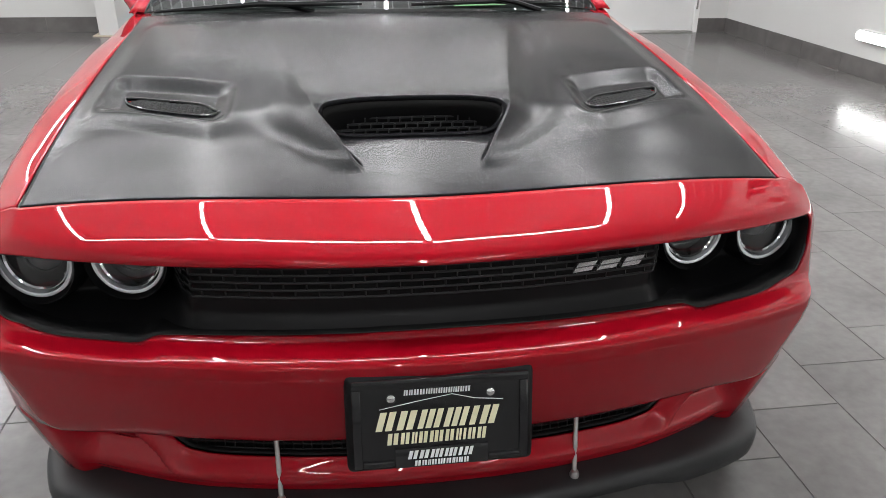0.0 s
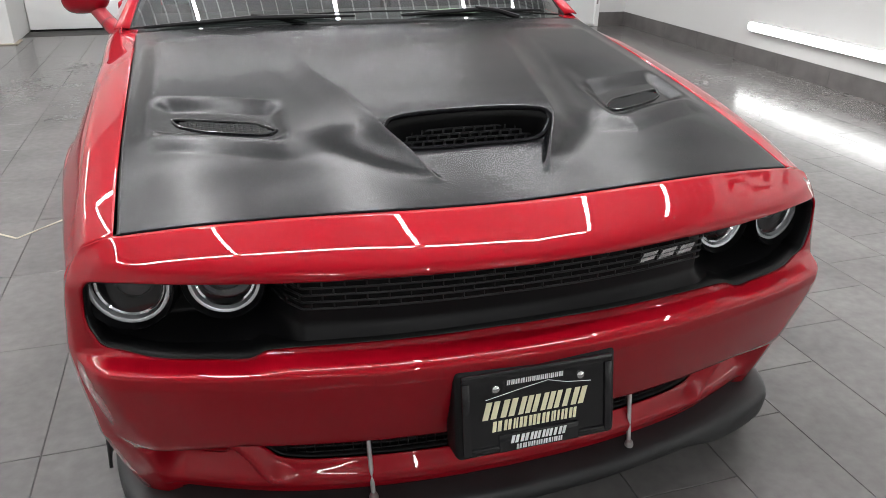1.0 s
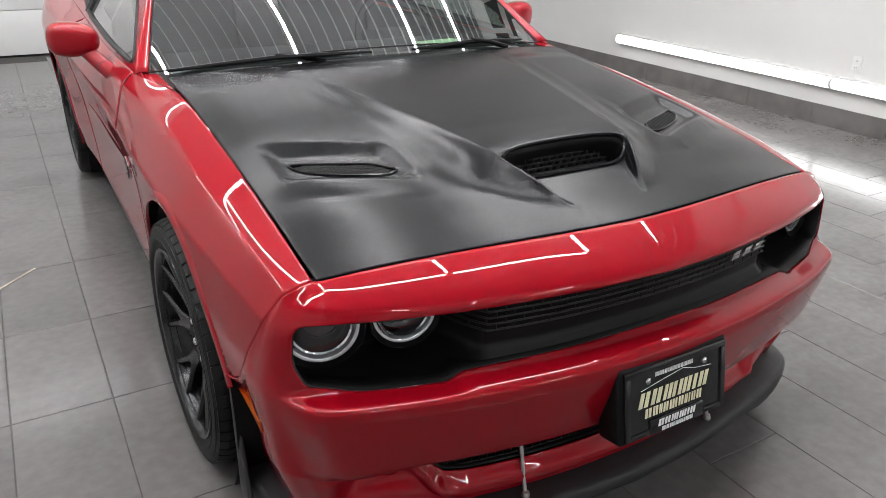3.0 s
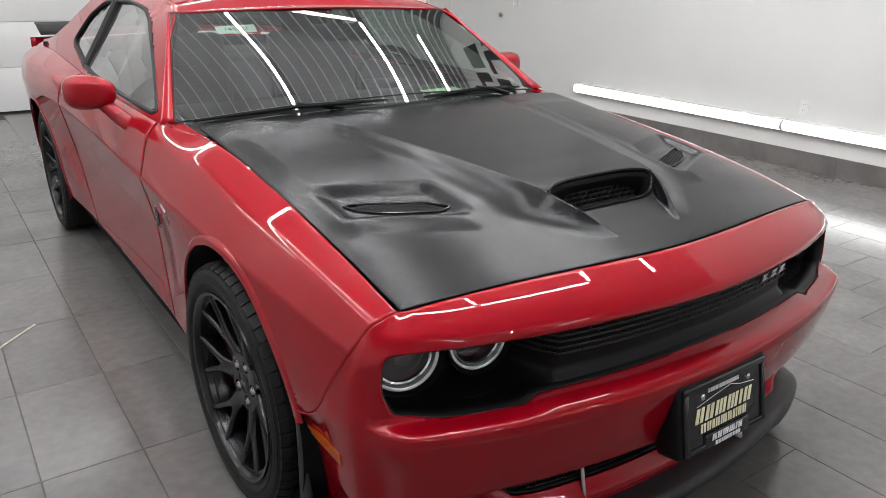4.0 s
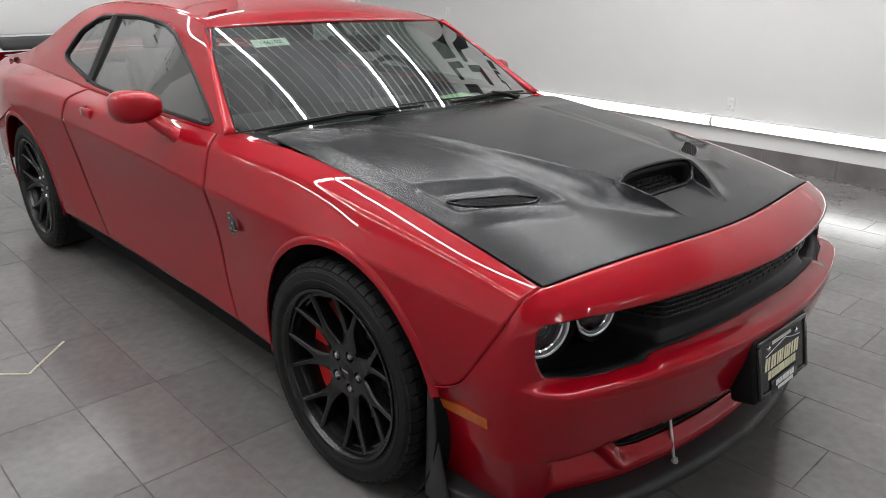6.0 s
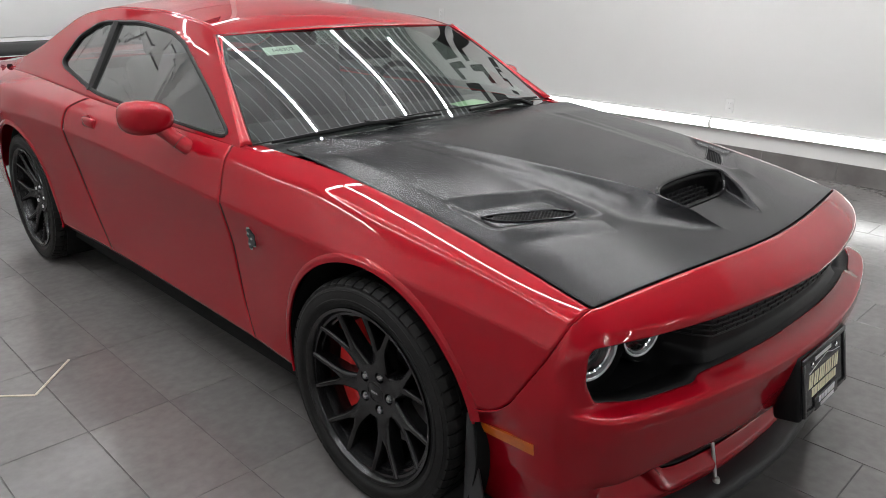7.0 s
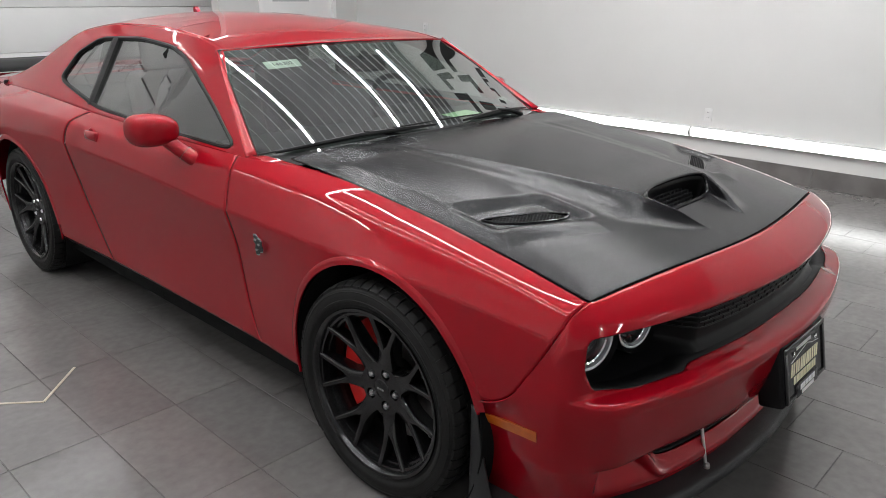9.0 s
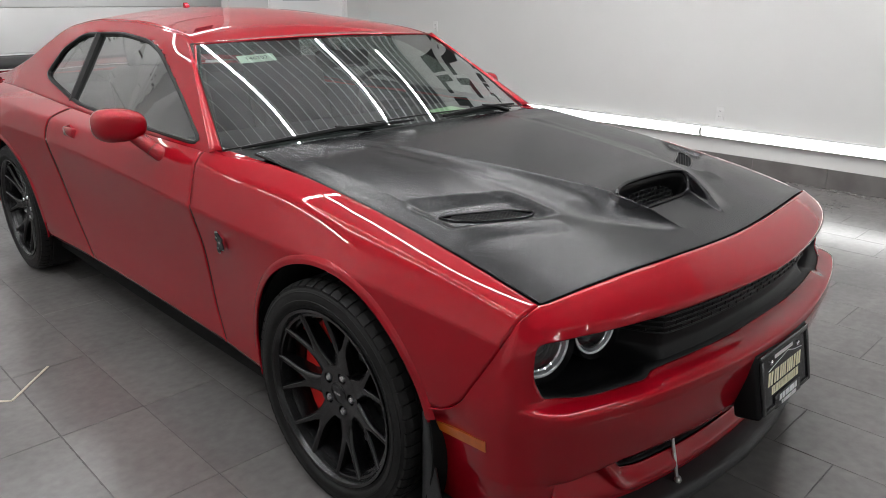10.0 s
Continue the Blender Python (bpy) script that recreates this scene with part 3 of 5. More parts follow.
# brick-pattern mesh in the scoop, leaning back
gb = bmesh.new()
for r in range(6):
    t = r / 5
    y, z = 0.549 + 0.034 * t, 0.812 + 0.056 * t
    half = 0.150 + 0.02 * t
    box(gb, -half, half, y - 0.002, y + 0.004, z - 0.0022, z + 0.0022)
    if r < 5:
        for c in range(-7, 8):
            x = (c + 0.5 * (r % 2)) * 0.025
            if abs(x) < half:
                box(gb, x - 0.0018, x + 0.0018, y, y + 0.012, z, z + 0.0125, None)
part("scoop_mesh", gb, PLASTIC, hood, "black brick-pattern mesh", False)
for poly in (VENT, VENT_R):
    sg = 1 if poly is VENT else -1
    vb = bmesh.new()
    cx0 = 0.532 * sg
    for fam in (-1, 1):
        for kk in range(-16, 17):
            pts = []
            for t in np.linspace(-0.13, 0.13, 40):
                q = (cx0 + kk * 0.0185 + t, 0.723 + fam * t * 0.55)
                pts.append(q)
            ok = inside(poly, np.array(pts))
            run = [p for p, o in zip(pts, ok) if o]
            if len(run) > 2:
                join(vb, tube([(a, b, float(hood_z(a, b)) - 0.0018) for a, b in run[::2] + run[-1:]], 0.0019, 4))
    part("vent_mesh", vb, MESH_BLACK, hood, "black hexagonal vent mesh", False)
    back_bm = bmesh.new()
    back_bm.faces.new([back_bm.verts.new((a, b, float(hood_z(a, b)) - 0.016)) for a, b in (poly - [cx0, 0.713]) * 1.05 + [cx0, 0.713]])
    part("vent_duct", back_bm, DARK, hood, "dark duct", False, 0.003)
    part("vent_rim", tube(over_hood(poly, 0.001), 0.0032, 6, True), GLOSS_BLACK, hood)

# ---- body sides: rails from the hood edge and belt down to the sill ----
ST = [0.36, 0.60, 0.98, 1.40, 1.75, 2.30, 2.93, 3.40, 3.93, 4.50, 4.92]
RX = [[0.748, 0.750, 0.751, 0.752, 0.818, 0.832, 0.820, 0.812, 0.800, 0.765, 0.690],
      [0.802, 0.822, 0.838, 0.846, 0.866, 0.884, 0.902, 0.918, 0.922, 0.880, 0.785],
      [0.838, 0.872, 0.906, 0.912, 0.907, 0.912, 0.922, 0.942, 0.958, 0.915, 0.810],
      [0.854, 0.886, 0.924, 0.902, 0.874, 0.872, 0.880, 0.920, 0.942, 0.896, 0.800],
      [0.858, 0.881, 0.918, 0.894, 0.867, 0.865, 0.873, 0.910, 0.934, 0.881, 0.780],
      [0.850, 0.866, 0.895, 0.886, 0.870, 0.868, 0.874, 0.895, 0.915, 0.865, 0.760]]
RZ = [[0.770, 0.822, 0.886, 0.929, 0.938, 0.947, 0.958, 0.976, 0.990, 0.985, 0.960],
      [0.750, 0.805, 0.860, 0.895, 0.896, 0.900, 0.910, 0.922, 0.928, 0.920, 0.895],
      [0.690, 0.725, 0.755, 0.756, 0.760, 0.786, 0.808, 0.822, 0.815, 0.810, 0.800],
      [0.585, 0.600, 0.610, 0.605, 0.600, 0.600, 0.605, 0.610, 0.610, 0.600, 0.600],
      [0.430, 0.430, 0.430, 0.430, 0.430, 0.430, 0.430, 0.430, 0.430, 0.430, 0.430],
      [0.285, 0.285, 0.285, 0.285, 0.285, 0.285, 0.285, 0.285, 0.285, 0.300, 0.330]]
rails_x = [smooth_curve(ST, r) for r in RX]
rails_z = [smooth_curve(ST, r) for r in RZ]


def side_xz(y, w):
    """x and z on the body side; w 0 at the top edge, 0.4 at the crease, 1 at the sill."""
    X = [r(y) for r in rails_x]
    Z = [r(y) for r in rails_z]
    t = np.clip(w / 0.4, 0, 1)
    # upper field: from the edge over the shoulder to the crease
    ux = (1 - t)**2 * X[0] + 2 * (1 - t) * t * (2 * X[1] - 0.5 * (X[0] + X[2])) + t * t * X[2]
    uz = (1 - t)**2 * Z[0] + 2 * (1 - t) * t * (2 * Z[1] - 0.5 * (Z[0] + Z[2])) + t * t * Z[2]
    # the shoulder folds tightly, most of all towards the nose
    c = t - 0.5
    r = np.sqrt(c * c + 0.06**2) - (np.sqrt(0.25 + 0.06**2) - 0.5)
    k = 0.85 * (1 - 0.25 * ease(y, 1.0, 1.9))
    ux = ux + k * (X[1] + (X[1] - X[0]) * (c - r) + (X[2] - X[1]) * (c + r) - ux)
    uz = uz + k * (Z[1] + (Z[1] - Z[0]) * (c - r) + (Z[2] - Z[1]) * (c + r) - uz)
    q = np.clip((w - 0.4) / 0.6, 0, 1) * 3
    i = np.clip(np.floor(q).astype(int), 0, 2)
    f = q - i
    XS, ZS = np.stack(X[2:]), np.stack(Z[2:])
    take = lambda A, k: np.take_along_axis(A, np.clip(k, 0, 3)[None], 0)[0]
    def cr(A):
        p0, p1, p2, p3 = take(A, i - 1), take(A, i), take(A, i + 1), take(A, i + 2)
        p0 = np.where(i == 0, 2 * p1 - p2, p0)
        p3 = np.where(i == 2, 2 * p2 - p1, p3)
        return 0.5 * (2 * p1 + (p2 - p0) * f + (2 * p0 - 5 * p1 + 4 * p2 - p3) * f**2 + (3 * p1 - p0 - 3 * p2 + p3) * f**3)
    return np.where(w <= 0.4, ux, cr(XS)), np.where(w <= 0.4, uz, cr(ZS))


def arch(yc, r):
    return np.array([(yc + r * math.cos(a), Z_HUB + r * 1.0 * math.sin(a)) for a in np.linspace(0, 2 * math.pi, 73)[:-1]])


ARCH_F, ARCH_R = arch(Y_F + 0.012, 0.402), arch(Y_R + 0.008, 0.400)
cut_front = smooth_curve([0.0, 0.2, 0.4, 0.55, 0.66, 0.705, 0.735, 0.76, 1.0], [0.376, 0.383, 0.402, 0.440, 0.484, 0.520, 0.570, 0.66, 0.70])
seam_a = smooth_curve([0.0, 0.2, 0.4, 0.6, 0.8, 1.0], [1.775, 1.760, 1.745, 1.735, 1.705, 1.640])
seam_b = smooth_curve([0.0, 0.2, 0.4, 0.6, 0.8, 1.0], [3.015, 3.075, 3.105, 3.080, 2.99, 2.87])
tail_y = smooth_curve([0.0, 0.4, 1.0], [4.88, 4.92, 4.84])


# ---- front shell: header, bumper and corners over one plan curve ----
PLAN_K = np.array([0, 0.1, 0.2, 0.32, 0.44, 0.56, 0.67, 0.78, 0.89, 1.0])
plan_x = smooth_curve(PLAN_K, [0, 0.12, 0.25, 0.42, 0.58, 0.722, 0.812, 0.861, 0.8705, 0.872])
plan_y = smooth_curve(PLAN_K, [0.150, 0.153, 0.163, 0.190, 0.228, 0.273, 0.317, 0.384, 0.488, 0.626])
_k = np.linspace(0, 1, 600)
_px, _py = plan_x(_k), plan_y(_k)
_s = np.concatenate([[0], np.cumsum(np.hypot(np.diff(_px), np.diff(_py)))])
_tx, _ty = np.gradient(_px, _s), np.gradient(_py, _s)
S_END = float(_s[-1])


def plan_at(s):
    """Place and outward normal on the plan curve at signed length s."""
    a, sg = np.abs(s), np.where(np.asarray(s) < 0, -1.0, 1.0)
    x, y = np.interp(a, _s, _px), np.interp(a, _s, _py)
    tx, ty = np.interp(a, _s, _tx), np.interp(a, _s, _ty)
    n = np.hypot(tx, ty)
    return x * sg, y, sg * ty / n, -tx / n


def s_of_x(x):
    return float(np.interp(x, _px, _s))


def s_of_y(y):
    return float(np.interp(y, _py, _s))


S_HOOD = s_of_x(0.765)
cut_w = smooth_curve([S_HOOD, s_of_y(0.36), s_of_y(0.405), s_of_y(0.47), s_of_y(0.53), S_END], [0.0, 0.20, 0.40, 0.63, 0.712, 0.745])


def top_edge(s):
    """The upper edge of the front shell: along the hood, then down the fender's front cut."""
    a, sg = np.abs(s), np.where(np.asarray(s) < 0, -1.0, 1.0)
    xh = np.clip(a / S_HOOD, 0, 1) * 0.738
    yh = hood_front(xh) - 0.009
    zh = hood_e(yh) + hood_c(yh) * (1 - (xh / 0.738)**3.0) - 0.001
    w = cut_w(np.clip(a, S_HOOD, S_END))
    yc = cut_front(w) - 0.0005
    xc, zc = side_xz(yc, w)
    k = a <= S_HOOD
    return np.where(k, xh, xc) * sg, np.where(k, yh, yc), np.where(k, zh, zc)


def z_top(s):
    return top_edge(s)[2]


shell_d = smooth_curve([0.16, 0.178, 0.198, 0.212, 0.218, 0.229, 0.240, 0.30, 0.328, 0.345, 0.36, 0.42, 0.48, 0.515, 0.532, 0.552, 0.558, 0.574, 0.588, 0.64, 0.722, 0.742, 0.760, 0.776, 0.790, 0.803],
                       [-0.085, -0.075, -0.060, -0.060, -0.080, -0.118, -0.140, -0.150, -0.075, -0.008, 0.002, 0.018, 0.032, 0.039, 0.042, 0.040, 0.033, -0.008, -0.024, -0.020, -0.010, -0.004, -0.010, -0.034, -0.075, -0.128])
side_d = smooth_curve([0.16, 0.22, 0.30, 0.40, 0.48, 0.545, 0.60, 0.70, 0.76], [-0.050, -0.038, -0.026, -0.014, -0.004, 0.001, -0.005, -0.018, -0.036])


def shell_base(s, z):
    a = np.abs(s)
    x, y, nx, ny = plan_at(s)
    X = np.abs(x)
    f0, f1 = np.interp(z, [0.20, 0.33, 0.40, 0.50, 0.60], [s_of_x(0.712), s_of_x(0.712), s_of_x(0.73), s_of_x(0.755), s_of_x(0.755)]), np.interp(z, [0.32, 0.37, 0.50], [s_of_x(0.765), s_of_x(0.825), s_of_x(0.848)])
    f = ease((a - f0) / (f1 - f0), 0.0, 1.0)
    edge = 0.017 * (1 - ease(X, 0.55, 0.78)) * (1 - ease(z, 0.37, 0.47)) * ease(z, 0.25, 0.30)
    d = shell_d(np.minimum(z, 0.745) - edge + 0.012 * ease(X, 0.46, 0.58) * ease(z, 0.548, 0.562) * (1 - ease(z, 0.60, 0.66)))
    # lower air openings: a deep middle one with a rounded border, a shallow one outboard
    ax, az = 0.78 * (X - 0.485 - 0.8 * (z - 0.263)), 0.263 - z
    sd = np.hypot(np.maximum(ax, 0), np.maximum(az, 0)) + np.minimum(np.maximum(ax, az), 0) - 0.05
    w = ease(-sd, -0.014, 0.006)
    low = (-0.052 - 0.034 * ease(z, 0.220, 0.285)) * (1 - w) + (-0.052 - 0.026 * ease(-sd, 0.0, 0.030) * ease(z, 0.218, 0.270)) * w
    low = low + 0.020 * np.exp(-((sd - 0.006) / 0.009)**2) * ease(X, 0.36, 0.50) * ease(z, 0.212, 0.24)
    d = np.where(z > 0.211, low + (d - low) * ease(z - edge, 0.312, 0.338), d)
    d = d * (1 - f) + side_d(z) * f
    d = d - 0.030 * ease(X, 0.45, 0.82) * np.clip((0.345 - z) / 0.17, 0, 1) * (1 - ease(y, 0.40, 0.62))
    d = d - 0.022 * f * ease(y, 0.42, 0.60) * (1 - ease(z, 0.45, 0.54))
    d = d + 0.010 * np.clip(1 - a / 0.30, 0, 1) * ease(z, 0.66, 0.735)
    return x, y, nx, ny, d


def shell(s, z, push=0.0):
    tx, ty, tz = top_edge(s)
    out = ease(np.abs(s), 0.92 * S_HOOD, 1.10 * S_HOOD)
    low = np.minimum(0.742, tz - 0.075 - 0.085 * ease(np.abs(s), 0.90, 1.0))
    x, y, nx, ny, d = shell_base(s, z)
    bx, by = x + nx * d, y + ny * d
    x2, y2, _, _, d2 = shell_base(s, tz)
    k = np.clip((z - low) / (tz - low), 0, 1)**(1.35 + 0.25 * ease(np.abs(s), 0.25, 0.85 * S_HOOD) * (1 - out) + 0.25 * out)
    bx = bx + (tx - (x2 + nx * d2)) * k
    by = by + (ty - (y2 + ny * d2)) * k
    return bx - nx * push, by - ny * push, z + 0 * bx


def s_outline(pts, n=6, pull=0.36):
    """A full-width outline in (s, z) from its right half, given as (x, z)."""
    half = [(s_of_x(px), pz) for px, pz in pts]
    return rounded_outline(half + [(-a, b) for a, b in half[::-1] if a > 1e-6], n, pull=pull)


GRILLE = s_outline([(0.0, 0.727), (0.40, 0.725), (0.72, 0.718), (0.818, 0.709), (0.822, 0.63), (0.80, 0.574), (0.70, 0.562), (0.535, 0.562), (0.495, 0.579), (0.30, 0.582), (0.0, 0.585)], pull=0.3)
INTAKE = s_outline([(0.0, 0.334), (0.30, 0.335), (0.540, 0.335), (0.550, 0.305), (0.515, 0.270), (0.45, 0.262), (0.20, 0.261), (0.0, 0.261)], pull=0.25)
POCKET = rounded_outline([(s_of_x(px), pz) for px, pz in ((0.625, 0.318), (0.690, 0.319), (0.703, 0.300), (0.680, 0.276), (0.618, 0.274))], 6, pull=0.3)


_rows = np.concatenate([np.linspace(0.165, 0.20, 8), np.linspace(0.20, 0.36, 56)[1:], np.linspace(0.36, 0.52, 28)[1:], np.linspace(0.52, 0.60, 33)[1:], np.linspace(0.60, 0.62, 6)[1:]])
SHELL_V = np.concatenate([(_rows - 0.165) / 0.455 * 0.75, np.linspace(0.75, 1, 52)[1:]])


def shell_grid(u, v):
    s = u * S_END
    zt = z_top(np.abs(s))
    even = 0.165 + (zt - 0.165) * v
    level = np.where(v < 0.75, 0.165 + 0.455 * v / 0.75, 0.62 + (zt - 0.62) * (v - 0.75) / 0.25)
    return s, even + (level - even) * ease(zt, 0.64, 0.73), 0 * u


bm = sheet(np.linspace(-1, 1, 301), SHELL_V, shell_grid, [GRILLE, INTAKE, POCKET, POCKET * [-1, 1]], (0, 1), lambda s, z, o: shell(s, z))
bumper = part("bumper", bm, RED, car, "glossy red front bumper and grille surround", True, 0.004, 1.0, 50)


def ring(poly, d0, d1, steps=3, back=False):
    """The wall of an opening, from depth d0 to d1 behind the shell."""
    P, F = [], []
    n = len(poly)
    for i in range(steps + 1):
        q = d0 + (d1 - d0) * i / steps
        x, y, z = shell(poly[:, 0], poly[:, 1], 0.0 if back else q)
        y = y + (q if back else 0.0)
        P += list(np.stack([x, y, z], -1))
    for i in range(steps):
        for k2 in range(n):
            j = (k2 + 1) % n
            F.append((i * n + k2, i * n + j, (i + 1) * n + j, (i + 1) * n + k2))
    return mesh_of(np.array(P), np.array(F))


part("grille_surround", ring(GRILLE, 0.002, 0.15, 4, True), SATIN, bumper, "black inner wall of the grille opening", True, 0.003)
low_edge = GRILLE[GRILLE[:, 1] < 0.64]
part("panel_edge", tube([tuple(float(c) for c in shell(a, z, 0.0015)) for a, z in low_edge], 0.0022, 6), PLASTIC, bumper, "thin dark grey edge under the grille panel")
part("intake_wall", ring(INTAKE, 0.003, 0.05), SATIN, bumper, "", True, 0.003)
for pk in (POCKET, POCKET * [-1, 1]):
    part("pocket_wall", ring(pk, 0.003, 0.07), RED, bumper, "", True, 0.003)


def back_plate(x_max, z0, z1, depth, material, name, label):
    def f(u, v):
        s = u * s_of_x(x_max)
        z = z0 + (z1 - z0) * v
        return shell(s, z, depth(np.abs(u)))
    return part(name, sheet(np.linspace(-1, 1, 121), np.linspace(0, 1, 16), f), material, bumper, label, True, 0.004)


def panel_y(x, z):
    """The black panel: it starts at the opening's lower edge, then falls back, deepest round the lamps."""
    X = np.abs(x)
    front = np.interp(X, _px, _py) + 0.030
    deep = 0.024 + (0.396 - front - 0.024) * ease(X, 0.425, 0.51)
    low = 0.584 - 0.020 * ease(X, 0.46, 0.56)
    return front + deep * ease(z, low - 0.012, low + 0.030)**0.8


gp = sheet(np.linspace(-0.812, 0.812, 161), np.linspace(0.545, 0.730, 60), lambda u, v: (u, panel_y(u, v), v))
part("grille_panel", gp, SATIN, bumper, "matte black grille panel", True, 0.003)
back_plate(0.80, 0.250, 0.36, lambda a: 0.030 + 0 * a, DARK, "intake_panel", "dark lower intake")

# brick-pattern upper mesh between the lamps, and a finer one in the lower intake
gm = bmesh.new()
for r in range(6):
    z = 0.648 + 0.0145 * r
    lim = 0.475
    xs = np.linspace(-lim, lim, 40)
    pts = [(float(a), float(panel_y(a, z)) - 0.012, z) for a in xs]
    join(gm, tube(pts, 0.0026, 5))
    if r < 5:
        for c in range(-11, 12):
            a = (c + 0.5 * (r % 2)) * 0.041
            if abs(a) < lim:
                p0 = (a, float(panel_y(a, z)) - 0.011, z)
                p1 = (a, float(panel_y(a, z + 0.0145)) - 0.011, z + 0.0145)
                join(gm, tube([p0, p1], 0.0022, 4))
part("grille_mesh", gm, MESH_BLACK, bumper, "black brick-pattern grille mesh")
gm = bmesh.new()
for r in range(6):
    z = 0.266 + 0.0135 * r
    pts = [tuple(float(c) for c in shell(s, z, 0.016)) for s in np.linspace(-s_of_x(0.54), s_of_x(0.54), 44)]
    join(gm, tube(pts, 0.002, 4))
for c in range(-24, 25):
    s = c * 0.021
    join(gm, tube([[float(q) for q in shell(s, 0.265, 0.016)], [float(q) for q in shell(s, 0.334, 0.016)]], 0.0018, 4))
part("intake_mesh", gm, SATIN, bumper, "black lower mesh")

# ---- lamps ----
def round_lamp(cx, cy, cz, r, yaw):
    m = Matrix.Translation((cx, cy, cz)) @ pose(0, 0, 0, -4, 0, yaw)
    def put(bmx):
        bmesh.ops.transform(bmx, matrix=m, verts=bmx.verts)
        return bmx
    bez = put(lathe([(0.02, r * 1.20), (-0.024, r * 1.19), (-0.030, r * 1.15), (-0.014, r * 1.05), (0.03, r * 1.0)], 48, "y"))
    lamp = part("headlight", bez, SATIN, car, "round halo headlight in a black bezel")
    part("halo_ring", put(lathe([(0.012, r * 1.03), (-0.0180, r * 1.03), (-0.0205, r * 1.015), (-0.0210, r * 0.96), (-0.0195, r * 0.925), (-0.0140, r * 0.915), (0.012, r * 0.91)], 64, "y", closed=True)), HALO, lamp, "bright halo ring")
    part("inner_ring", put(lathe([(0.014, r * 0.87), (-0.0120, r * 0.865), (-0.0135, r * 0.84), (-0.0110, r * 0.79), (-0.0020, r * 0.76), (0.014, r * 0.75)], 56, "y", closed=True)), CHROME, lamp, "silver inner ring")
    part("reflector", put(lathe([(0.006, r * 0.83), (0.03, r * 0.70), (0.045, r * 0.5), (0.052, 0.001)], 40, "y")), REFLECTOR, lamp, "silver lamp bowl")
    part("projector", put(lathe([(0.045, r * 0.55), (0.01, r * 0.52), (-0.006, r * 0.40), (-0.012, r * 0.2), (-0.014, 0.0005)], 40, "y")), GLASS_LENS, lamp, "glass projector lens")
    part("lens", put(lathe([(-0.021, r * 1.045), (-0.028, r * 0.8), (-0.033, r * 0.4), (-0.034, 0.0005)], 40, "y")), GLASS_CLEAR, lamp, "clear lens cover").visible_shadow = False


GLASS_LENS = surface("dark_lens", (0.05, 0.052, 0.056), (0.065, 0.067, 0.07), 0.04, 0.06, 10.0, coat=1.0)
for sg in (-1, 1):
    round_lamp(sg * 0.733, 0.390, 0.671, 0.077, sg * 14)
    round_lamp(sg * 0.559, 0.366, 0.671, 0.068, sg * 9)

# ---- splitter ----
split_x = smooth_curve([0, 0.15, 0.3, 0.45, 0.58, 0.70, 0.80, 0.9, 1.0], [0, 0.20, 0.40, 0.58, 0.70, 0.790, 0.828, 0.852, 0.868])
split_y = smooth_curve([0, 0.15, 0.3, 0.45, 0.58, 0.70, 0.80, 0.9, 1.0], [0.150, 0.163, 0.192, 0.232, 0.268, 0.318, 0.400, 0.50, 0.62])


def splitter_point(u, v):
    a, sg = np.abs(u), np.where(u < 0, -1.0, 1.0)
    x, y = split_x(a), split_y(a)
    e = 1e-3
    tx, ty = split_x(np.clip(a + e, 0, 1)) - split_x(np.clip(a - e, 0, 1)), split_y(np.clip(a + e, 0, 1)) - split_y(np.clip(a - e, 0, 1))
    n = np.hypot(tx, ty)
    nx, ny = ty / n, -tx / n
    drop = 0.028 * (1 - ease(x, 0.46, 0.60))
    kv = [0, 0.25, 0.38, 0.5, 0.62, 0.75, 1.0]
    off = smooth_curve(kv, [-0.17, -0.03, -0.006, 0.0, -0.006, -0.03, -0.17])(v)
    z = smooth_curve(kv, [0.186, 0.172, 0.164, 0.140, 0.098, 0.092, 0.100])(v)
    z = z + drop * ease(v, 0.45, 0.62)
    return sg * (x + nx * off), y + ny * off, z


part("splitter", sheet(np.linspace(-1, 1, 121), np.linspace(0, 1, 21), splitter_point), PLASTIC, car, "dark grey grained plastic chin splitter", True, 0.0, sharp=55)
for sg in (-1, 1):
    flap = sheet(np.linspace(0, 1, 16), np.linspace(0, 1, 7), lambda u, v: (
        sg * (0.864 + 0.004 * u + 0.006 * np.sin(np.pi * v)), (0.614 - 0.080 * u**1.4) * (1 - v) + (0.628 + 0.004 * u) * v, 0.445 - 0.325 * u))
    part("air_flap", flap, PLASTIC, car, "dark plastic flap ahead of the tyre", True, 0.008)
    rod = part("splitter_rod", tube([(sg * 0.311, 0.245, 0.318), (sg * 0.309, 0.214, 0.176)], 0.0052, 10), ROD, car, "thin bare metal support rod")
    part("rod_end", lathe([(-0.012, 0.003), (-0.010, 0.009), (0.0, 0.011), (0.010, 0.008), (0.013, 0.002)], 12, "z"), ROD, rod, "bolted rod end").location = (sg * 0.309, 0.212, 0.175)

# ---- body side panels ----
def side_panel(name, sg, ya, yb, nu, holes, label):
    def f(u, v):
        y = ya(v) + (yb(v) - ya(v)) * u
        x, z = side_xz(y, v)
        return sg * x, y, z
    vs = np.concatenate([np.linspace(0, 0.4, 26), np.linspace(0.4, 1, 44)[1:]])
    bmx = sheet(np.linspace(0, 1, nu), vs, f, holes, (1, 2), None, sg > 0)
    return part(name, bmx, RED, car, label, True, 0.004, -1.0, 5)


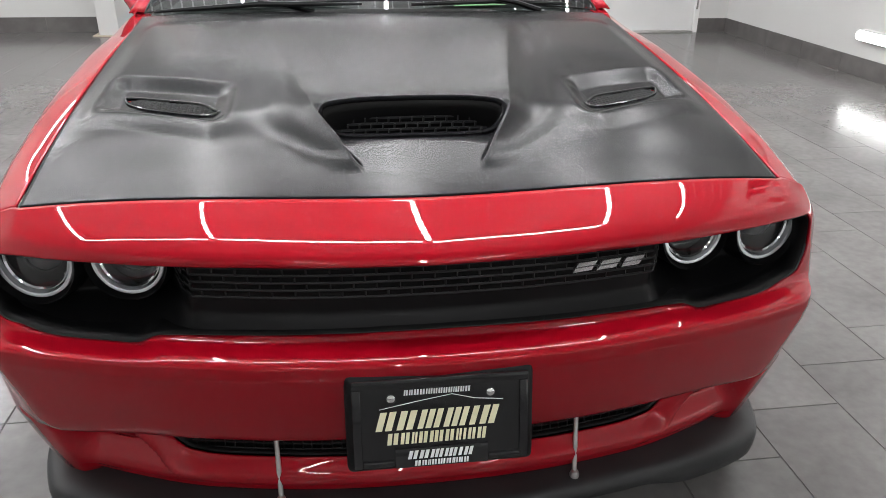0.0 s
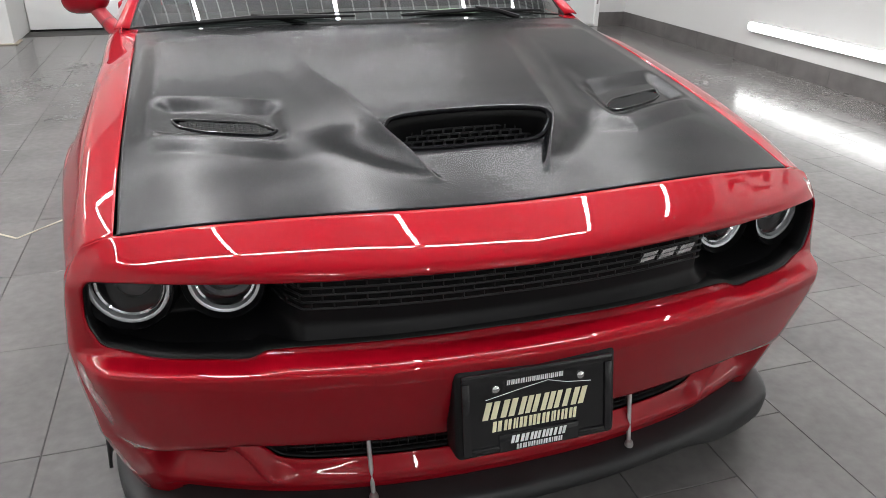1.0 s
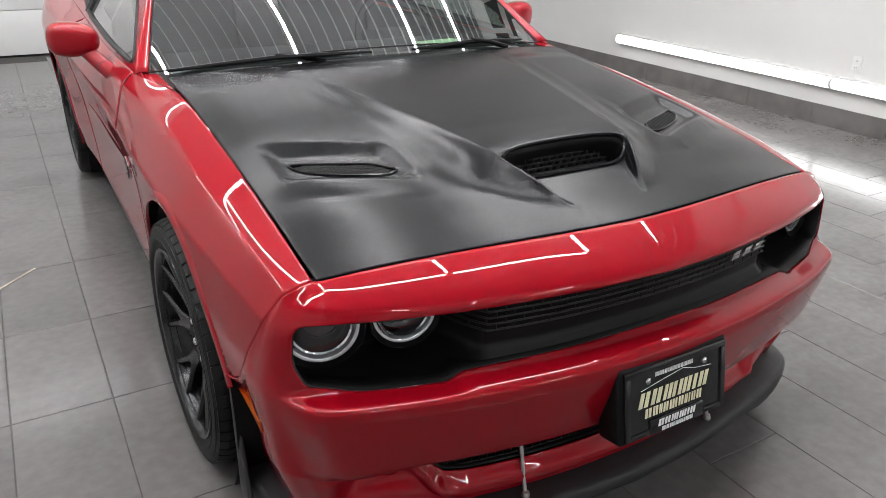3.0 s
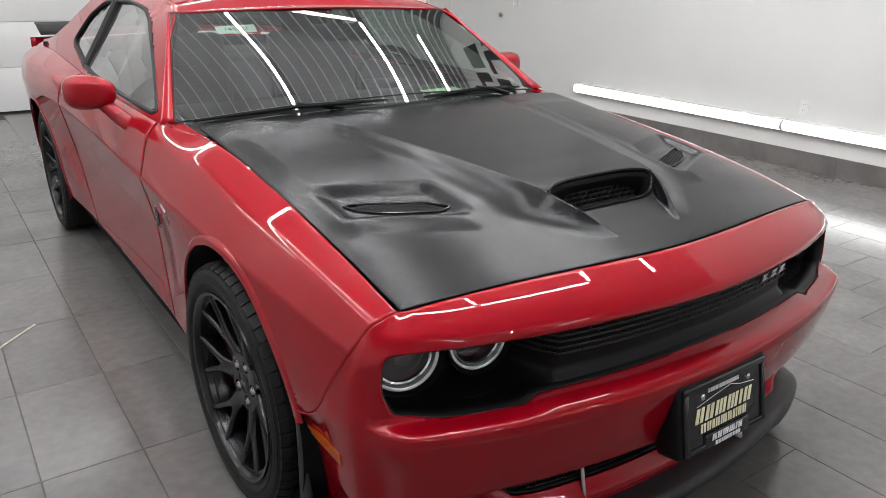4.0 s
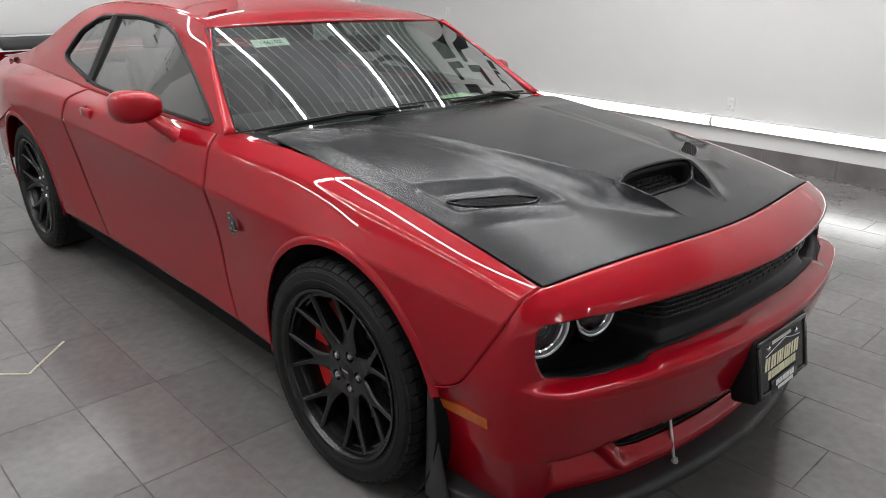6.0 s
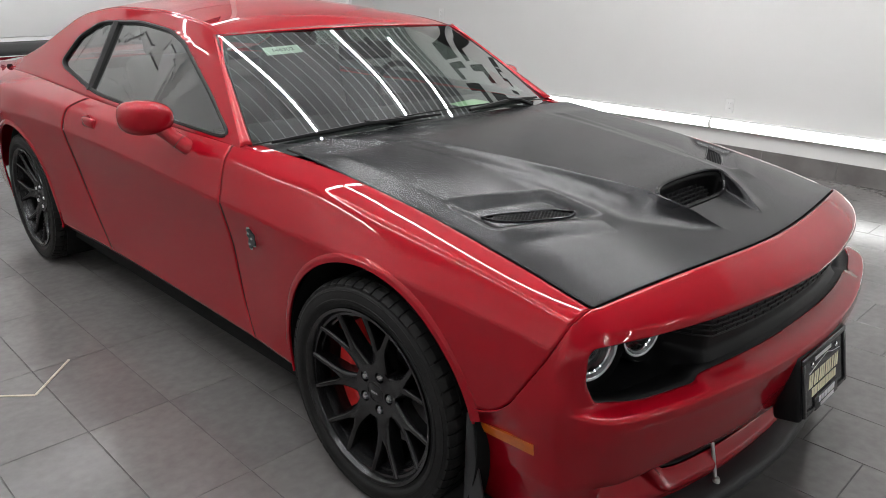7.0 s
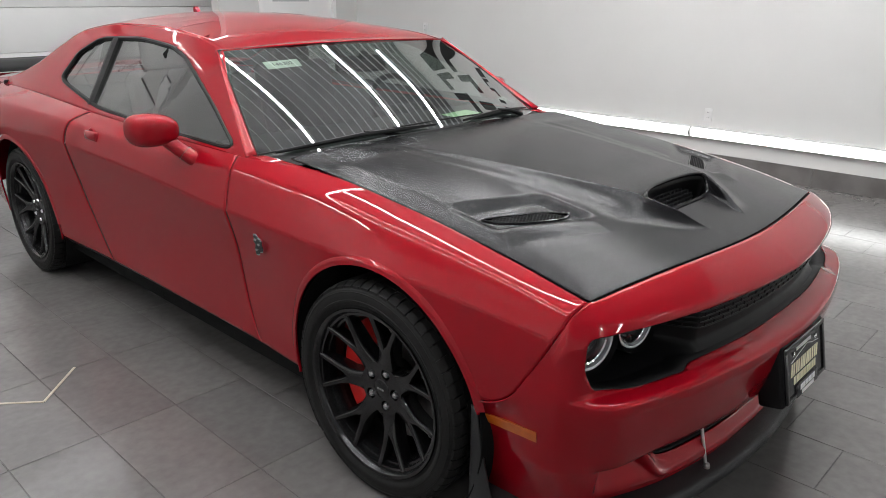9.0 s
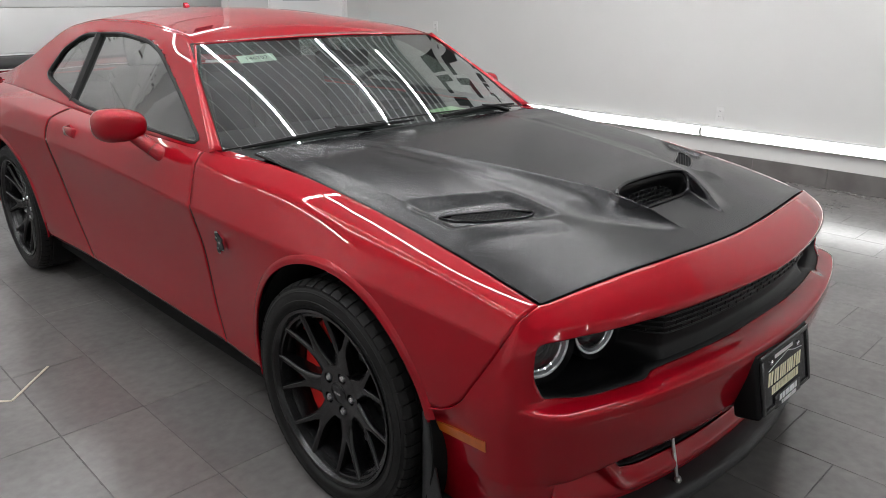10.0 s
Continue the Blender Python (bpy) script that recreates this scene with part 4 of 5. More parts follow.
def wheel_arch(sg, yc, r):
    """The rolled lip and dark liner of a wheel arch."""
    pts = []
    for a in np.linspace(-0.2, math.pi + 0.2 - (0.42 if yc < 2 else 0.0), 60):
        y, z = yc + r * math.cos(a), Z_HUB + r * math.sin(a)
        w = np.linspace(0, 1, 200)
        xx, zz = side_xz(np.full(200, y), w)
        x = float(np.interp(-z, -zz, xx))
        pts.append((sg * (x - 0.001), y, z))
    lip = part("arch_lip", tube(pts, 0.005, 8), RED, car, "rolled red arch lip")

    def flange(u, v):
        a, rr = u, r - 0.004 + 0.027 * v
        y, z = yc + rr * np.cos(a), Z_HUB + rr * np.sin(a)
        w = np.linspace(0, 1, 160)
        x = np.zeros_like(y)
        for i in np.ndindex(y.shape):
            xx, zz = side_xz(np.full(160, y[i]), w)
            x[i] = np.interp(-z[i], -zz, xx)
        return sg * (x + 0.0040 * (1 - ease(v, 0.45, 1.0)) - 0.002 * ease(v, 0.9, 1.0)), y, z
    part("arch_flange", sheet(np.linspace(0.02, math.pi - (0.24 if yc < 2 else 0.02), 60), np.linspace(0, 1, 9), flange), RED, lip, "raised red flange round the arch", True, 0.0)
    lin = lathe([(sg * 0.52, r + 0.006), (sg * 0.88, r + 0.006)], 60, "x", 260, False, -40)
    bmesh.ops.translate(lin, vec=(0, yc, Z_HUB), verts=lin.verts)
    part("arch_liner", lin, DARK, lip, "dark arch liner", True, 0.004)
    inner = lathe([(sg * 0.52, 0.001), (sg * 0.52, r + 0.006)], 40, "x")
    bmesh.ops.translate(inner, vec=(0, yc, Z_HUB), verts=inner.verts)
    part("arch_back", inner, DARK, lip, "", True, 0.004)


G = 0.0014
for sg in (-1, 1):
    side_panel("front_fender", sg, lambda v: cut_front(v) + G, lambda v: seam_a(v) - G, 110, [ARCH_F], "glossy red front fender")
    door_l = side_panel("car_door", sg, lambda v: seam_a(v) + G, lambda v: seam_b(v) - G, 70, [], "glossy red long coupe door")
    side_panel("rear_quarter", sg, lambda v: seam_b(v) + G, tail_y, 110, [ARCH_R], "glossy red rear quarter with a wide haunch")
    # dark strips fill the door gaps in place of their shade
    for edge in (seam_a, seam_b):
        line = []
        for w in np.linspace(0.03, 0.985, 60):
            y = float(edge(w))
            x, z = side_xz(np.array([y]), np.array([w]))
            line.append((sg * (float(x[0]) - 0.0019), y, float(z[0])))
        part("door_gap_shade", tube(line, 0.0021, 6), DARK, door_l, "dark strip in place of the shade in the shut line")
    wheel_arch(sg, Y_F + 0.012, 0.402)
    wheel_arch(sg, Y_R + 0.008, 0.400)
    # black sill under the doors
    sill = sheet(np.linspace(1.33, 3.58, 60), np.linspace(0, 1, 8),
                 lambda u, v: (sg * (rails_x[5](u) - 0.012 - 0.05 * v**1.6), u, 0.289 - 0.062 * v))
    part("sill", sill, SATIN, car, "black sill extension", True, 0.005)
    # side marker
    marks = [[np.array([float(c) for c in shell(sg * s_of_y(my), mz, -0.007)]) for mz in zz] for my, zz in ((0.425, (0.419, 0.450)), (0.605, (0.402, 0.432)))]

    def lens_pt(u, v):
        a, b = np.clip(u, 0, 1)[..., None], np.clip(v, 0, 1)[..., None]
        p = (marks[0][0] * (1 - b) + marks[0][1] * b) * (1 - a) + (marks[1][0] * (1 - b) + marks[1][1] * b) * a
        rim = (u < 0) | (u > 1) | (v < 0) | (v > 1)
        return p[..., 0] - sg * 0.022 * rim, p[..., 1] + 0.004 * rim, p[..., 2]
    part("side_marker", sheet(np.array([-0.01, 0, 0.03, 0.5, 0.97, 1, 1.01]), np.array([-0.01, 0, 0.15, 0.85, 1, 1.01]), lens_pt), AMBER, car, "amber side marker lens", True, 0.0, sharp=30)
    # fender emblem, a plain dark plaque with a bright edge
    em = rounded_outline([(-0.010, -0.036), (0.006, -0.034), (0.012, -0.022), (0.028, -0.020), (0.033, -0.006), (0.025, 0.008), (0.028, 0.020), (0.008, 0.030), (-0.008, 0.040), (-0.026, 0.034), (-0.014, 0.022), (-0.024, 0.012), (-0.009, 0.004), (-0.014, -0.012)], 3, pull=0.2)
    mm = Matrix.Translation((sg * 0.908, 1.545, 0.683)) @ pose(0, 0, 0, 0, 0, 90 * sg)
    emb = part("fender_emblem", prism(em, 0.008, mm @ Matrix.Translation((0, -0.006, 0))), CHROME, car, "small silver and black fender emblem", False)
    part("emblem_face", prism(em * 0.86, 0.004, mm @ Matrix.Translation((0, -0.009, 0))), GLOSS_BLACK, emb, "black emblem face", False)
    for eu, ev in ((-0.006, 0.020), (0.012, 0.006), (-0.001, -0.014)):
        part("emblem_fleck", prism(np.array([(-0.009, -0.002), (0.003, -0.005), (0.010, 0.002), (-0.002, 0.004)]) + [eu, ev], 0.002, mm @ Matrix.Translation((0, -0.0115, 0))), CHROME, emb, "", False)
    # door handle
    hm = Matrix.Translation((sg * 0.902, 2.832, 0.873))
    hd = part("door_handle", round_box(-0.010, 0.018, -0.064, 0.060, -0.022, 0.022, 0.012, 3, hm @ Matrix.Translation((sg * 0.004, 0, 0.008))), RED, car, "red pull handle over a dished cup")
    cup = lathe([(sg * 0.0, 0.050), (sg * 0.004, 0.046), (sg * 0.001, 0.036), (sg * -0.004, 0.0005)], 28, "x")
    bmesh.ops.transform(cup, matrix=hm @ Matrix.Translation((sg * -0.004, 0.0, -0.006)), verts=cup.verts)
    part("handle_cup", cup, RED, hd, "dark dished handle cup")
    part("lock", lathe([(0.0, 0.012), (sg * 0.006, 0.011), (sg * 0.007, 0.0005)], 16, "x"), CHROME, hd, "bright lock cylinder").location = (sg * 0.896, 2.915, 0.868)

# ---- greenhouse ----
g_top = smooth_curve([1.66, 1.72, 1.80, 2.00, 2.187, 2.45, 2.87, 3.20, 3.50, 3.70, 3.90, 4.20, 4.55],
                     [0.936, 0.948, 1.000, 1.136, 1.262, 1.303, 1.330, 1.331, 1.298, 1.215, 1.115, 1.030, 0.992])
g_bot = lambda y: rails_z[0](y) - 0.004
g_bx = lambda y: rails_x[0](y)


def green(y, t):
    zb, zt = g_bot(y), np.maximum(g_top(y), g_bot(y) + 0.002)
    z = zb + (zt - zb) * t
    h = z - zb
    x = g_bx(y) - 0.66 * h - 0.05 * ease(h, 0.26, 0.40) * 0.6
    return x, z


DLO = rounded_outline([(1.80, 0.950), (2.30, 0.963), (2.98, 0.978), (3.515, 1.062), (3.45, 1.190), (3.28, 1.265), (2.90, 1.278), (2.58, 1.258), (2.40, 1.222), (2.06, 1.078)], 8, pull=0.22)
for sg in (-1, 1):
    def f(u, v):
        x, z = green(u, v)
        return sg * x, u, z
    bm = sheet(np.linspace(1.66, 4.55, 132), np.linspace(0, 1, 40), f, [DLO], (1, 2), None, sg < 0)
    gh = part("roof_side", bm, RED, car, "glossy red pillars and roof rail", True, 0.004, 1.0, 30)
    lining = sheet(np.linspace(1.78, 4.30, 100), np.linspace(0.0, 0.99, 30), lambda u, v: (sg * (green(u, v)[0] - 0.016), u, green(u, v)[1]), [DLO], (1, 2), None, sg < 0)
    part("pillar_trim", lining, HEADLINER, gh, "dark grey inner pillar trim", True, 0.003)
    pts = []
    for y, z in DLO:
        zb, zt = float(g_bot(y)), float(g_top(y))
        x, _ = green(np.array(y), np.array((z - zb) / (zt - zb)))
        pts.append((sg * float(x), y, z))
    part("window_trim", tube([(p[0] * 1.001, p[1], p[2]) for p in pts], 0.009, 8, True), SEAL, gh, "black rubber window trim")
    gb2 = bmesh.new()
    gb2.faces.new([gb2.verts.new((p[0] - sg * 0.006, p[1], p[2])) for p in pts])
    bmesh.ops.triangulate(gb2, faces=gb2.faces)
    gl = part("side_window", gb2, GLASS_SIDE, gh, "grey tinted side glass", False)
    gl.visible_shadow = False
    pb = tube([(sg * (float(green(np.array(3.06 + 0.06 * t), np.array(0.0))[0]) - 0.66 * (0.02 + 0.285 * t) - 0.012), 3.06 + 0.07 * t, 0.978 + 0.285 * t) for t in np.linspace(0, 1, 6)], 0.024, 8)
    part("window_divider", pb, SEAL, gh, "dark divider between door and rear glass")

# roof, windscreen, rear glass, deck and tail
roof_rx = lambda y: np.asarray(green(np.asarray(y, float), np.ones_like(np.asarray(y, float)))[0])
roof_cr = smooth_curve([2.12, 2.5, 3.0, 3.4, 3.75], [0.013, 0.040, 0.054, 0.054, 0.05])


def roof_pt(u, v):
    y0 = 2.18 - 0.060 * (1 - u * u)
    y = y0 + (3.62 - y0) * v
    ye = np.maximum(y, 2.18)
    x = u * (roof_rx(ye) + 0.004)
    return x, y, g_top(ye) + roof_cr(np.clip(y, 2.2, 3.7)) * (1 - u * u) - (ye - y) * 0.02 + 0.002


part("roof", sheet(np.linspace(-1, 1, 60), np.linspace(0, 1, 60), roof_pt), RED, car, "glossy red roof", True, 0.004, -1.0)
for sg in (-1, 1):
    part("roof_ditch", tube([(sg * (float(roof_rx(y)) + 0.002), y, float(g_top(y)) + 0.001) for y in np.linspace(2.20, 3.6, 30)], 0.0018, 6), SEAL, car, "thin black roof seam")


def ws_pt(u, v):
    bx, tx = 0.782, 0.626
    by = 1.714 - 0.125 * (1 - np.abs(u)**2.4)
    bz = 0.942 + 0.050 * (1 - u * u)
    ty = 2.187 - 0.060 * (1 - u * u)
    tz = 1.262 + 0.0125 * (1 - u * u)
    bow = 0.0085 * np.sin(np.pi * v) * (1 - 0.4 * u * u)
    x = u * (bx + (tx - bx) * v)
    return x, by + (ty - by) * v - bow * 0.45, bz + (tz - bz) * v + bow


ws = part("windscreen", sheet(np.linspace(-1, 1, 80), np.linspace(-0.07, 1, 56), ws_pt), GLASS_WS, car, "raked windscreen with a pale stock label inside")
ws.visible_shadow = False
rim = [(u, 0.0) for u in np.linspace(-1, 1, 30)] + [(1.0, v) for v in np.linspace(0, 1, 20)[1:]] + [(u, 1.0) for u in np.linspace(1, -1, 30)[1:]] + [(-1.0, v) for v in np.linspace(1, 0, 20)[1:-1]]
part("windscreen_trim", tube([tuple(float(c) for c in ws_pt(np.array(a), np.array(b))) for a, b in rim], 0.0032, 6, True), SEAL, ws, "black windscreen seal")
for sg in (-1, 1):
    part("a_pillar", sheet(np.linspace(0, 1, 20), np.linspace(0, 1, 6), lambda u, v: (
        sg * ((0.784 - 0.157 * u) * (1 - v) + v * (0.832 - 0.195 * u)),
        (1.712 + 0.474 * u) * (1 - v) + v * (1.71 + 0.48 * u),
        (0.943 + 0.320 * u) + 0.004 * np.sin(np.pi * v))), RED, car, "red windscreen pillar", True, 0.004)

cowl = sheet(np.linspace(-1, 1, 50), np.linspace(0, 1, 8), lambda u, v: (
    u * 0.765, (1.52 + 0.02 * u * u) * (1 - v) + v * (1.716 - 0.105 * (1 - np.abs(u)**2.4)), 0.918 + 0.022 * v + 0.026 * (1 - u * u)))
part("cowl", cowl, SATIN, car, "black cowl panel under the wipers", True, 0.004)
for sg in (-1, 1):
    corner = sheet(np.linspace(0, 1, 24), np.linspace(0, 1, 10), lambda u, v: (
        sg * (0.757 + (rails_x[0](1.40 + 0.38 * u) + 0.004 - 0.757) * v), 1.40 + 0.38 * u, (rails_z[0](1.40 + 0.38 * u) - 0.002) * v + (0.93 + 0.012 * u) * (1 - v)))
    part("fender_corner", corner, RED, car, "", True, 0.004)

def rear_glass_pt(u, v):
    y = 3.585 + 0.70 * v
    return u * (roof_rx(y) - 0.004), y, g_top(y) - 0.010 + (0.048 - 0.016 * v) * (1 - u * u)


rg = sheet(np.linspace(-1, 1, 30), np.linspace(0, 1, 24), rear_glass_pt)
part("rear_glass", rg, GLASS_REAR, car, "dark raked rear glass").visible_shadow = False
deck = sheet(np.linspace(-1, 1, 30), np.linspace(0, 1, 20), lambda u, v: (
    u * (0.79 - 0.08 * v), 4.15 + 0.77 * v, 1.000 + 0.03 * (1 - u * u) - 0.03 * v))
part("trunk_lid", deck, RED, car, "glossy red trunk lid", True, 0.004)
tl = sheet(np.linspace(-1, 1, 40), np.linspace(0, 1, 20), lambda u, v: (
    u * 0.79, 4.97 - 0.07 * np.abs(u)**3 - 0.03 * v, 0.30 + 0.685 * v))
part("tail_panel", tl, RED, car, "red tail panel", True, 0.004)
sp = sheet(np.linspace(-1, 1, 40), np.linspace(0, 1, 13), lambda u, v: (
    u * 0.755, 4.90 - 0.05 * u * u - 0.26 * np.sin(np.pi * v)**1.0 * (0.85), 1.036 + 0.022 * np.cos(2 * np.pi * v + 0.6) + 0.02 * ease(np.abs(v - 0.5), 0.25, 0.5)))
part("spoiler", sp, SATIN, car, "satin black lip spoiler", True, 0.006)
fin_pts = rounded_outline([(0.0, 0.0), (0.050, 0.0), (0.047, 0.026), (0.038, 0.034)], 4, pull=0.3)
part("antenna_fin", prism([(a, b) for a, b in fin_pts], 0.022, Matrix.Translation((-0.03, 3.40, 1.374)) @ pose(0, 0, 0, 0, 0, 90) @ Matrix.Translation((0, -0.022, 0))), RED, car, "small red roof fin", True)
# floor pan and firewall keep the inside dark
und = bmesh.new()
box(und, -0.84, 0.84, 1.42, 3.46, 0.20, 0.30)
box(und, -0.50, 0.50, 0.30, 4.80, 0.22, 0.30)
box(und, -0.72, 0.72, 1.44, 1.46, 0.30, 0.90)
part("floor_pan", und, DARK, car, "dark underbody", False)

# ---- cabin ----
dash = sheet(np.linspace(-1, 1, 40), np.linspace(0, 1, 14), lambda u, v: (
    u * 0.72, 1.70 + 0.52 * v, 0.925 + 0.02 * np.sin(np.pi * v) - 0.30 * ease(v, 0.75, 1.0)))
part("dashboard", dash, LEATHER, car, "dark dashboard", True, 0.01)
for sg in (-1, 1):
    cx = sg * 0.36
    seat = part("car_seat", round_box(cx - 0.25, cx + 0.25, 2.42, 2.95, 0.42, 0.58, 0.05, 3), LEATHER, car, "dark bucket seat")
    part("seat_back", round_box(-0.24, 0.24, -0.06, 0.06, 0.0, 0.62, 0.05, 3, Matrix.Translation((cx, 2.95, 0.52)) @ pose(0, 0, 0, -16, 0, 0)), LEATHER, seat)
    part("headrest", round_box(-0.13, 0.13, -0.05, 0.05, 0.0, 0.18, 0.04, 3, Matrix.Translation((cx, 3.13, 1.10)) @ pose(0, 0, 0, -12, 0, 0)), LEATHER, seat)
    part("door_card", round_box(sg * 0.775, sg * 0.805, 1.80, 3.60, 0.40, 0.935, 0.012, 2), LEATHER, car)
part("rear_seat", round_box(-0.62, 0.62, 3.30, 3.75, 0.45, 0.955, 0.08, 3), LEATHER, car, "dark rear seat")
part("parcel_shelf", round_box(-0.80, 0.80, 3.55, 4.24, 0.91, 0.948, 0.015, 2), LEATHER, car)
part("rear_bulkhead", round_box(-0.80, 0.80, 4.24, 4.27, 0.40, 1.005, 0.008, 2), LEATHER, car, "dark trim behind the rear seat")
hl = sheet(np.linspace(-1, 1, 30), np.linspace(0, 1, 20), lambda u, v: (
    u * 0.53, 2.25 + 1.33 * v, 1.232 + 0.055 * np.sin(np.pi * (0.15 + 0.7 * v)) + 0.03 * (1 - u * u)))
part("headliner", hl, HEADLINER, car, "grey headliner", True, 0.006)
wh = lathe([(0.012 * math.cos(a), 0.185 + 0.014 * math.sin(a)) for a in np.linspace(0, 2 * math.pi, 9)[:-1]], 40, "y", closed=True)
bmesh.ops.transform(wh, matrix=Matrix.Translation((0.37, 2.22, 0.92)) @ pose(0, 0, 0, -24, 0, 0), verts=wh.verts)
sw = part("steering_wheel", wh, LEATHER, car, "black steering wheel")
part("wheel_hub", round_box(-0.16, 0.16, -0.02, 0.03, -0.06, 0.04, 0.02, 2, Matrix.Translation((0.37, 2.23, 0.92)) @ pose(0, 0, 0, -24, 0, 0)), LEATHER, sw)
rvm = part("rear_view_mirror", round_box(-0.125, 0.125, -0.02, 0.02, -0.036, 0.036, 0.014, 3, Matrix.Translation((0.02, 2.10, 1.180)) @ pose(0, 0, 0, 0, 0, -8)), GLOSS_BLACK, car, "black inside mirror on the windscreen")
part("mirror_stalk", tube([(0.02, 2.10, 1.19), (0.02, 2.075, 1.228)], 0.018, 8), GLOSS_BLACK, rvm)


def on_ws(u, v, lift):
    """A pose on the windscreen: x across, y up the glass, z out of it."""
    p = Vector([float(c) for c in ws_pt(np.array(u), np.array(v))])
    px = Vector([float(c) for c in ws_pt(np.array(u + 0.02), np.array(v))]) - p
    pv = Vector([float(c) for c in ws_pt(np.array(u), np.array(v + 0.02))]) - p
    n = px.cross(pv).normalized()
    px.normalize()
    m = Matrix((px, n.cross(px), n)).transposed().to_4x4()
    return Matrix.Translation(p + n * lift) @ m


def text_mesh(body, size, depth=0.0004):
    cu = bpy.data.curves.new("text", "FONT")
    cu.body, cu.size, cu.extrude, cu.align_x, cu.align_y = body, size, depth, "CENTER", "CENTER"
    ob = bpy.data.objects.new("text", cu)
    scene.collection.objects.link(ob)
    bpy.context.view_layer.update()
    me = bpy.data.meshes.new_from_object(ob.evaluated_get(bpy.context.evaluated_depsgraph_get()))
    bpy.data.objects.remove(ob)
    bmx = bmesh.new()
    bmx.from_mesh(me)
    bpy.data.meshes.remove(me)
    return bmx


mst = on_ws(-0.655, 0.79, -0.003)
part("stock_label", round_box(-0.074, 0.074, -0.026, 0.026, -0.0006, 0.0006, 0.0004, 1, mst), STICKER, ws, "pale green label with handwritten digits")
tm = text_mesh("146302", 0.031)
bmesh.ops.transform(tm, matrix=mst @ Matrix.Translation((0, 0, 0.0012)), verts=tm.verts)
part("label_digits", tm, SIGN_BLACK, ws, "dark handwritten digits", False)
part("paper", round_box(-0.095, 0.095, -0.045, 0.045, -0.001, 0.001, 0.0008, 1, Matrix.Translation((0.36, 1.80, 0.956)) @ pose(0, 0, 0, 3, 0, 8)), PAPER, car, "green sheet of paper on the dashboard")

# ---- wipers ----
def wiper(u0, v0, u1, v1, label):
    a = on_ws(u0, v0, 0.014) @ Vector((0, 0, 0))
    b = on_ws(u1, v1, 0.014) @ Vector((0, 0, 0))
    mid = on_ws((u0 + u1) / 2, (v0 + v1) / 2 + 0.02, 0.012) @ Vector((0, 0, 0))
    blade = part("wiper", tube([a, (a * 0.5 + mid * 0.5), mid, (mid + b) * 0.5, b], [0.005, 0.008, 0.009, 0.008, 0.004], 6), SATIN, car, label)
    return blade, mid


for u0, v0, u1, v1, up in ((-0.93, -0.030, -0.08, -0.060, -0.30), (0.12, -0.065, 0.84, 0.000, 0.55)):
    bl, mid = wiper(u0, v0, u1, v1, "black wiper blade resting at the foot of the windscreen")
    piv = Vector((up * 0.9 + 0.05, 1.60, 0.955))
    part("wiper_arm", tube([piv, piv.lerp(mid, 0.5) + Vector((0, 0, 0.010)), mid + Vector((0, 0, 0.008))], [0.011, 0.009, 0.006], 8), SATIN, bl, "black wiper arm")

# ---- door mirrors ----
for sg in (-1, 1):
    c = Vector((sg * 0.966, 2.128, 1.000))
    P, F = [], []
    nu, nv = 28, 18
    for i in range(nu):
        a = 2 * math.pi * i / nu
        for j in range(nv + 1):
            t = -math.pi / 2 + math.pi * j / nv
            ct, st = max(math.cos(t), 0.0)**0.45, math.copysign(abs(math.sin(t))**0.9, math.sin(t))
            ca, sa = math.copysign(abs(math.cos(a))**0.76, math.cos(a)), math.copysign(abs(math.sin(a))**0.78, math.sin(a))
            x = 0.085 * ct * ca * (1.0 - 0.10 * ca)
            z = 0.060 * ct * sa * (1.0 + 0.06 * ca)
            y = 0.070 * st + 0.035 * (ca * ct) * 0.6
            if y > 0.045:
                y = 0.045
            P.append((c.x + sg * x, c.y + y, c.z + z))
    for i in range(nu):
        for j in range(nv):
            k2 = (i + 1) % nu
            F.append((i * (nv + 1) + j, k2 * (nv + 1) + j, k2 * (nv + 1) + j + 1, i * (nv + 1) + j + 1))
    mb = mesh_of(np.array(P), np.array(F))
    bmesh.ops.remove_doubles(mb, verts=mb.verts, dist=0.0004)
    mir = part("door_mirror", mb, RED, car, "glossy red door mirror on a slim arm", True, sharp=50)
    part("mirror_glass", lathe([(0.046, 0.0005), (0.046, 0.046), (0.049, 0.047)], 24, "y"), CHROME, mir, "mirror glass").location = (c.x, c.y, c.z)
    arm = [(sg * 0.838, 1.985, 0.880), (sg * 0.862, 2.018, 0.896), (sg * 0.895, 2.062, 0.931), (sg * 0.925, 2.095, 0.965)]
    part("mirror_arm", tube(arm, [0.034, 0.030, 0.027, 0.026], 12), RED, mir, "red mirror arm")
    part("arm_seam", tube([(sg * 0.8795, 2.041, 0.9145), (sg * 0.8805, 2.0422, 0.9158)], 0.0292, 16), SEAL, mir, "dark gasket")
    fb = lathe([(0.0, 0.052), (0.018, 0.046), (0.024, 0.030)], 20, "z")
    bmesh.ops.transform(fb, matrix=Matrix.Translation((sg * 0.836, 1.96, 0.886)) @ pose(0, 0, 0, 0, sg * 62, 0) @ Matrix.Diagonal((0.8, 1.5, 1, 1)), verts=fb.verts)
    part("mirror_foot", fb, RED, mir, "red mirror foot")

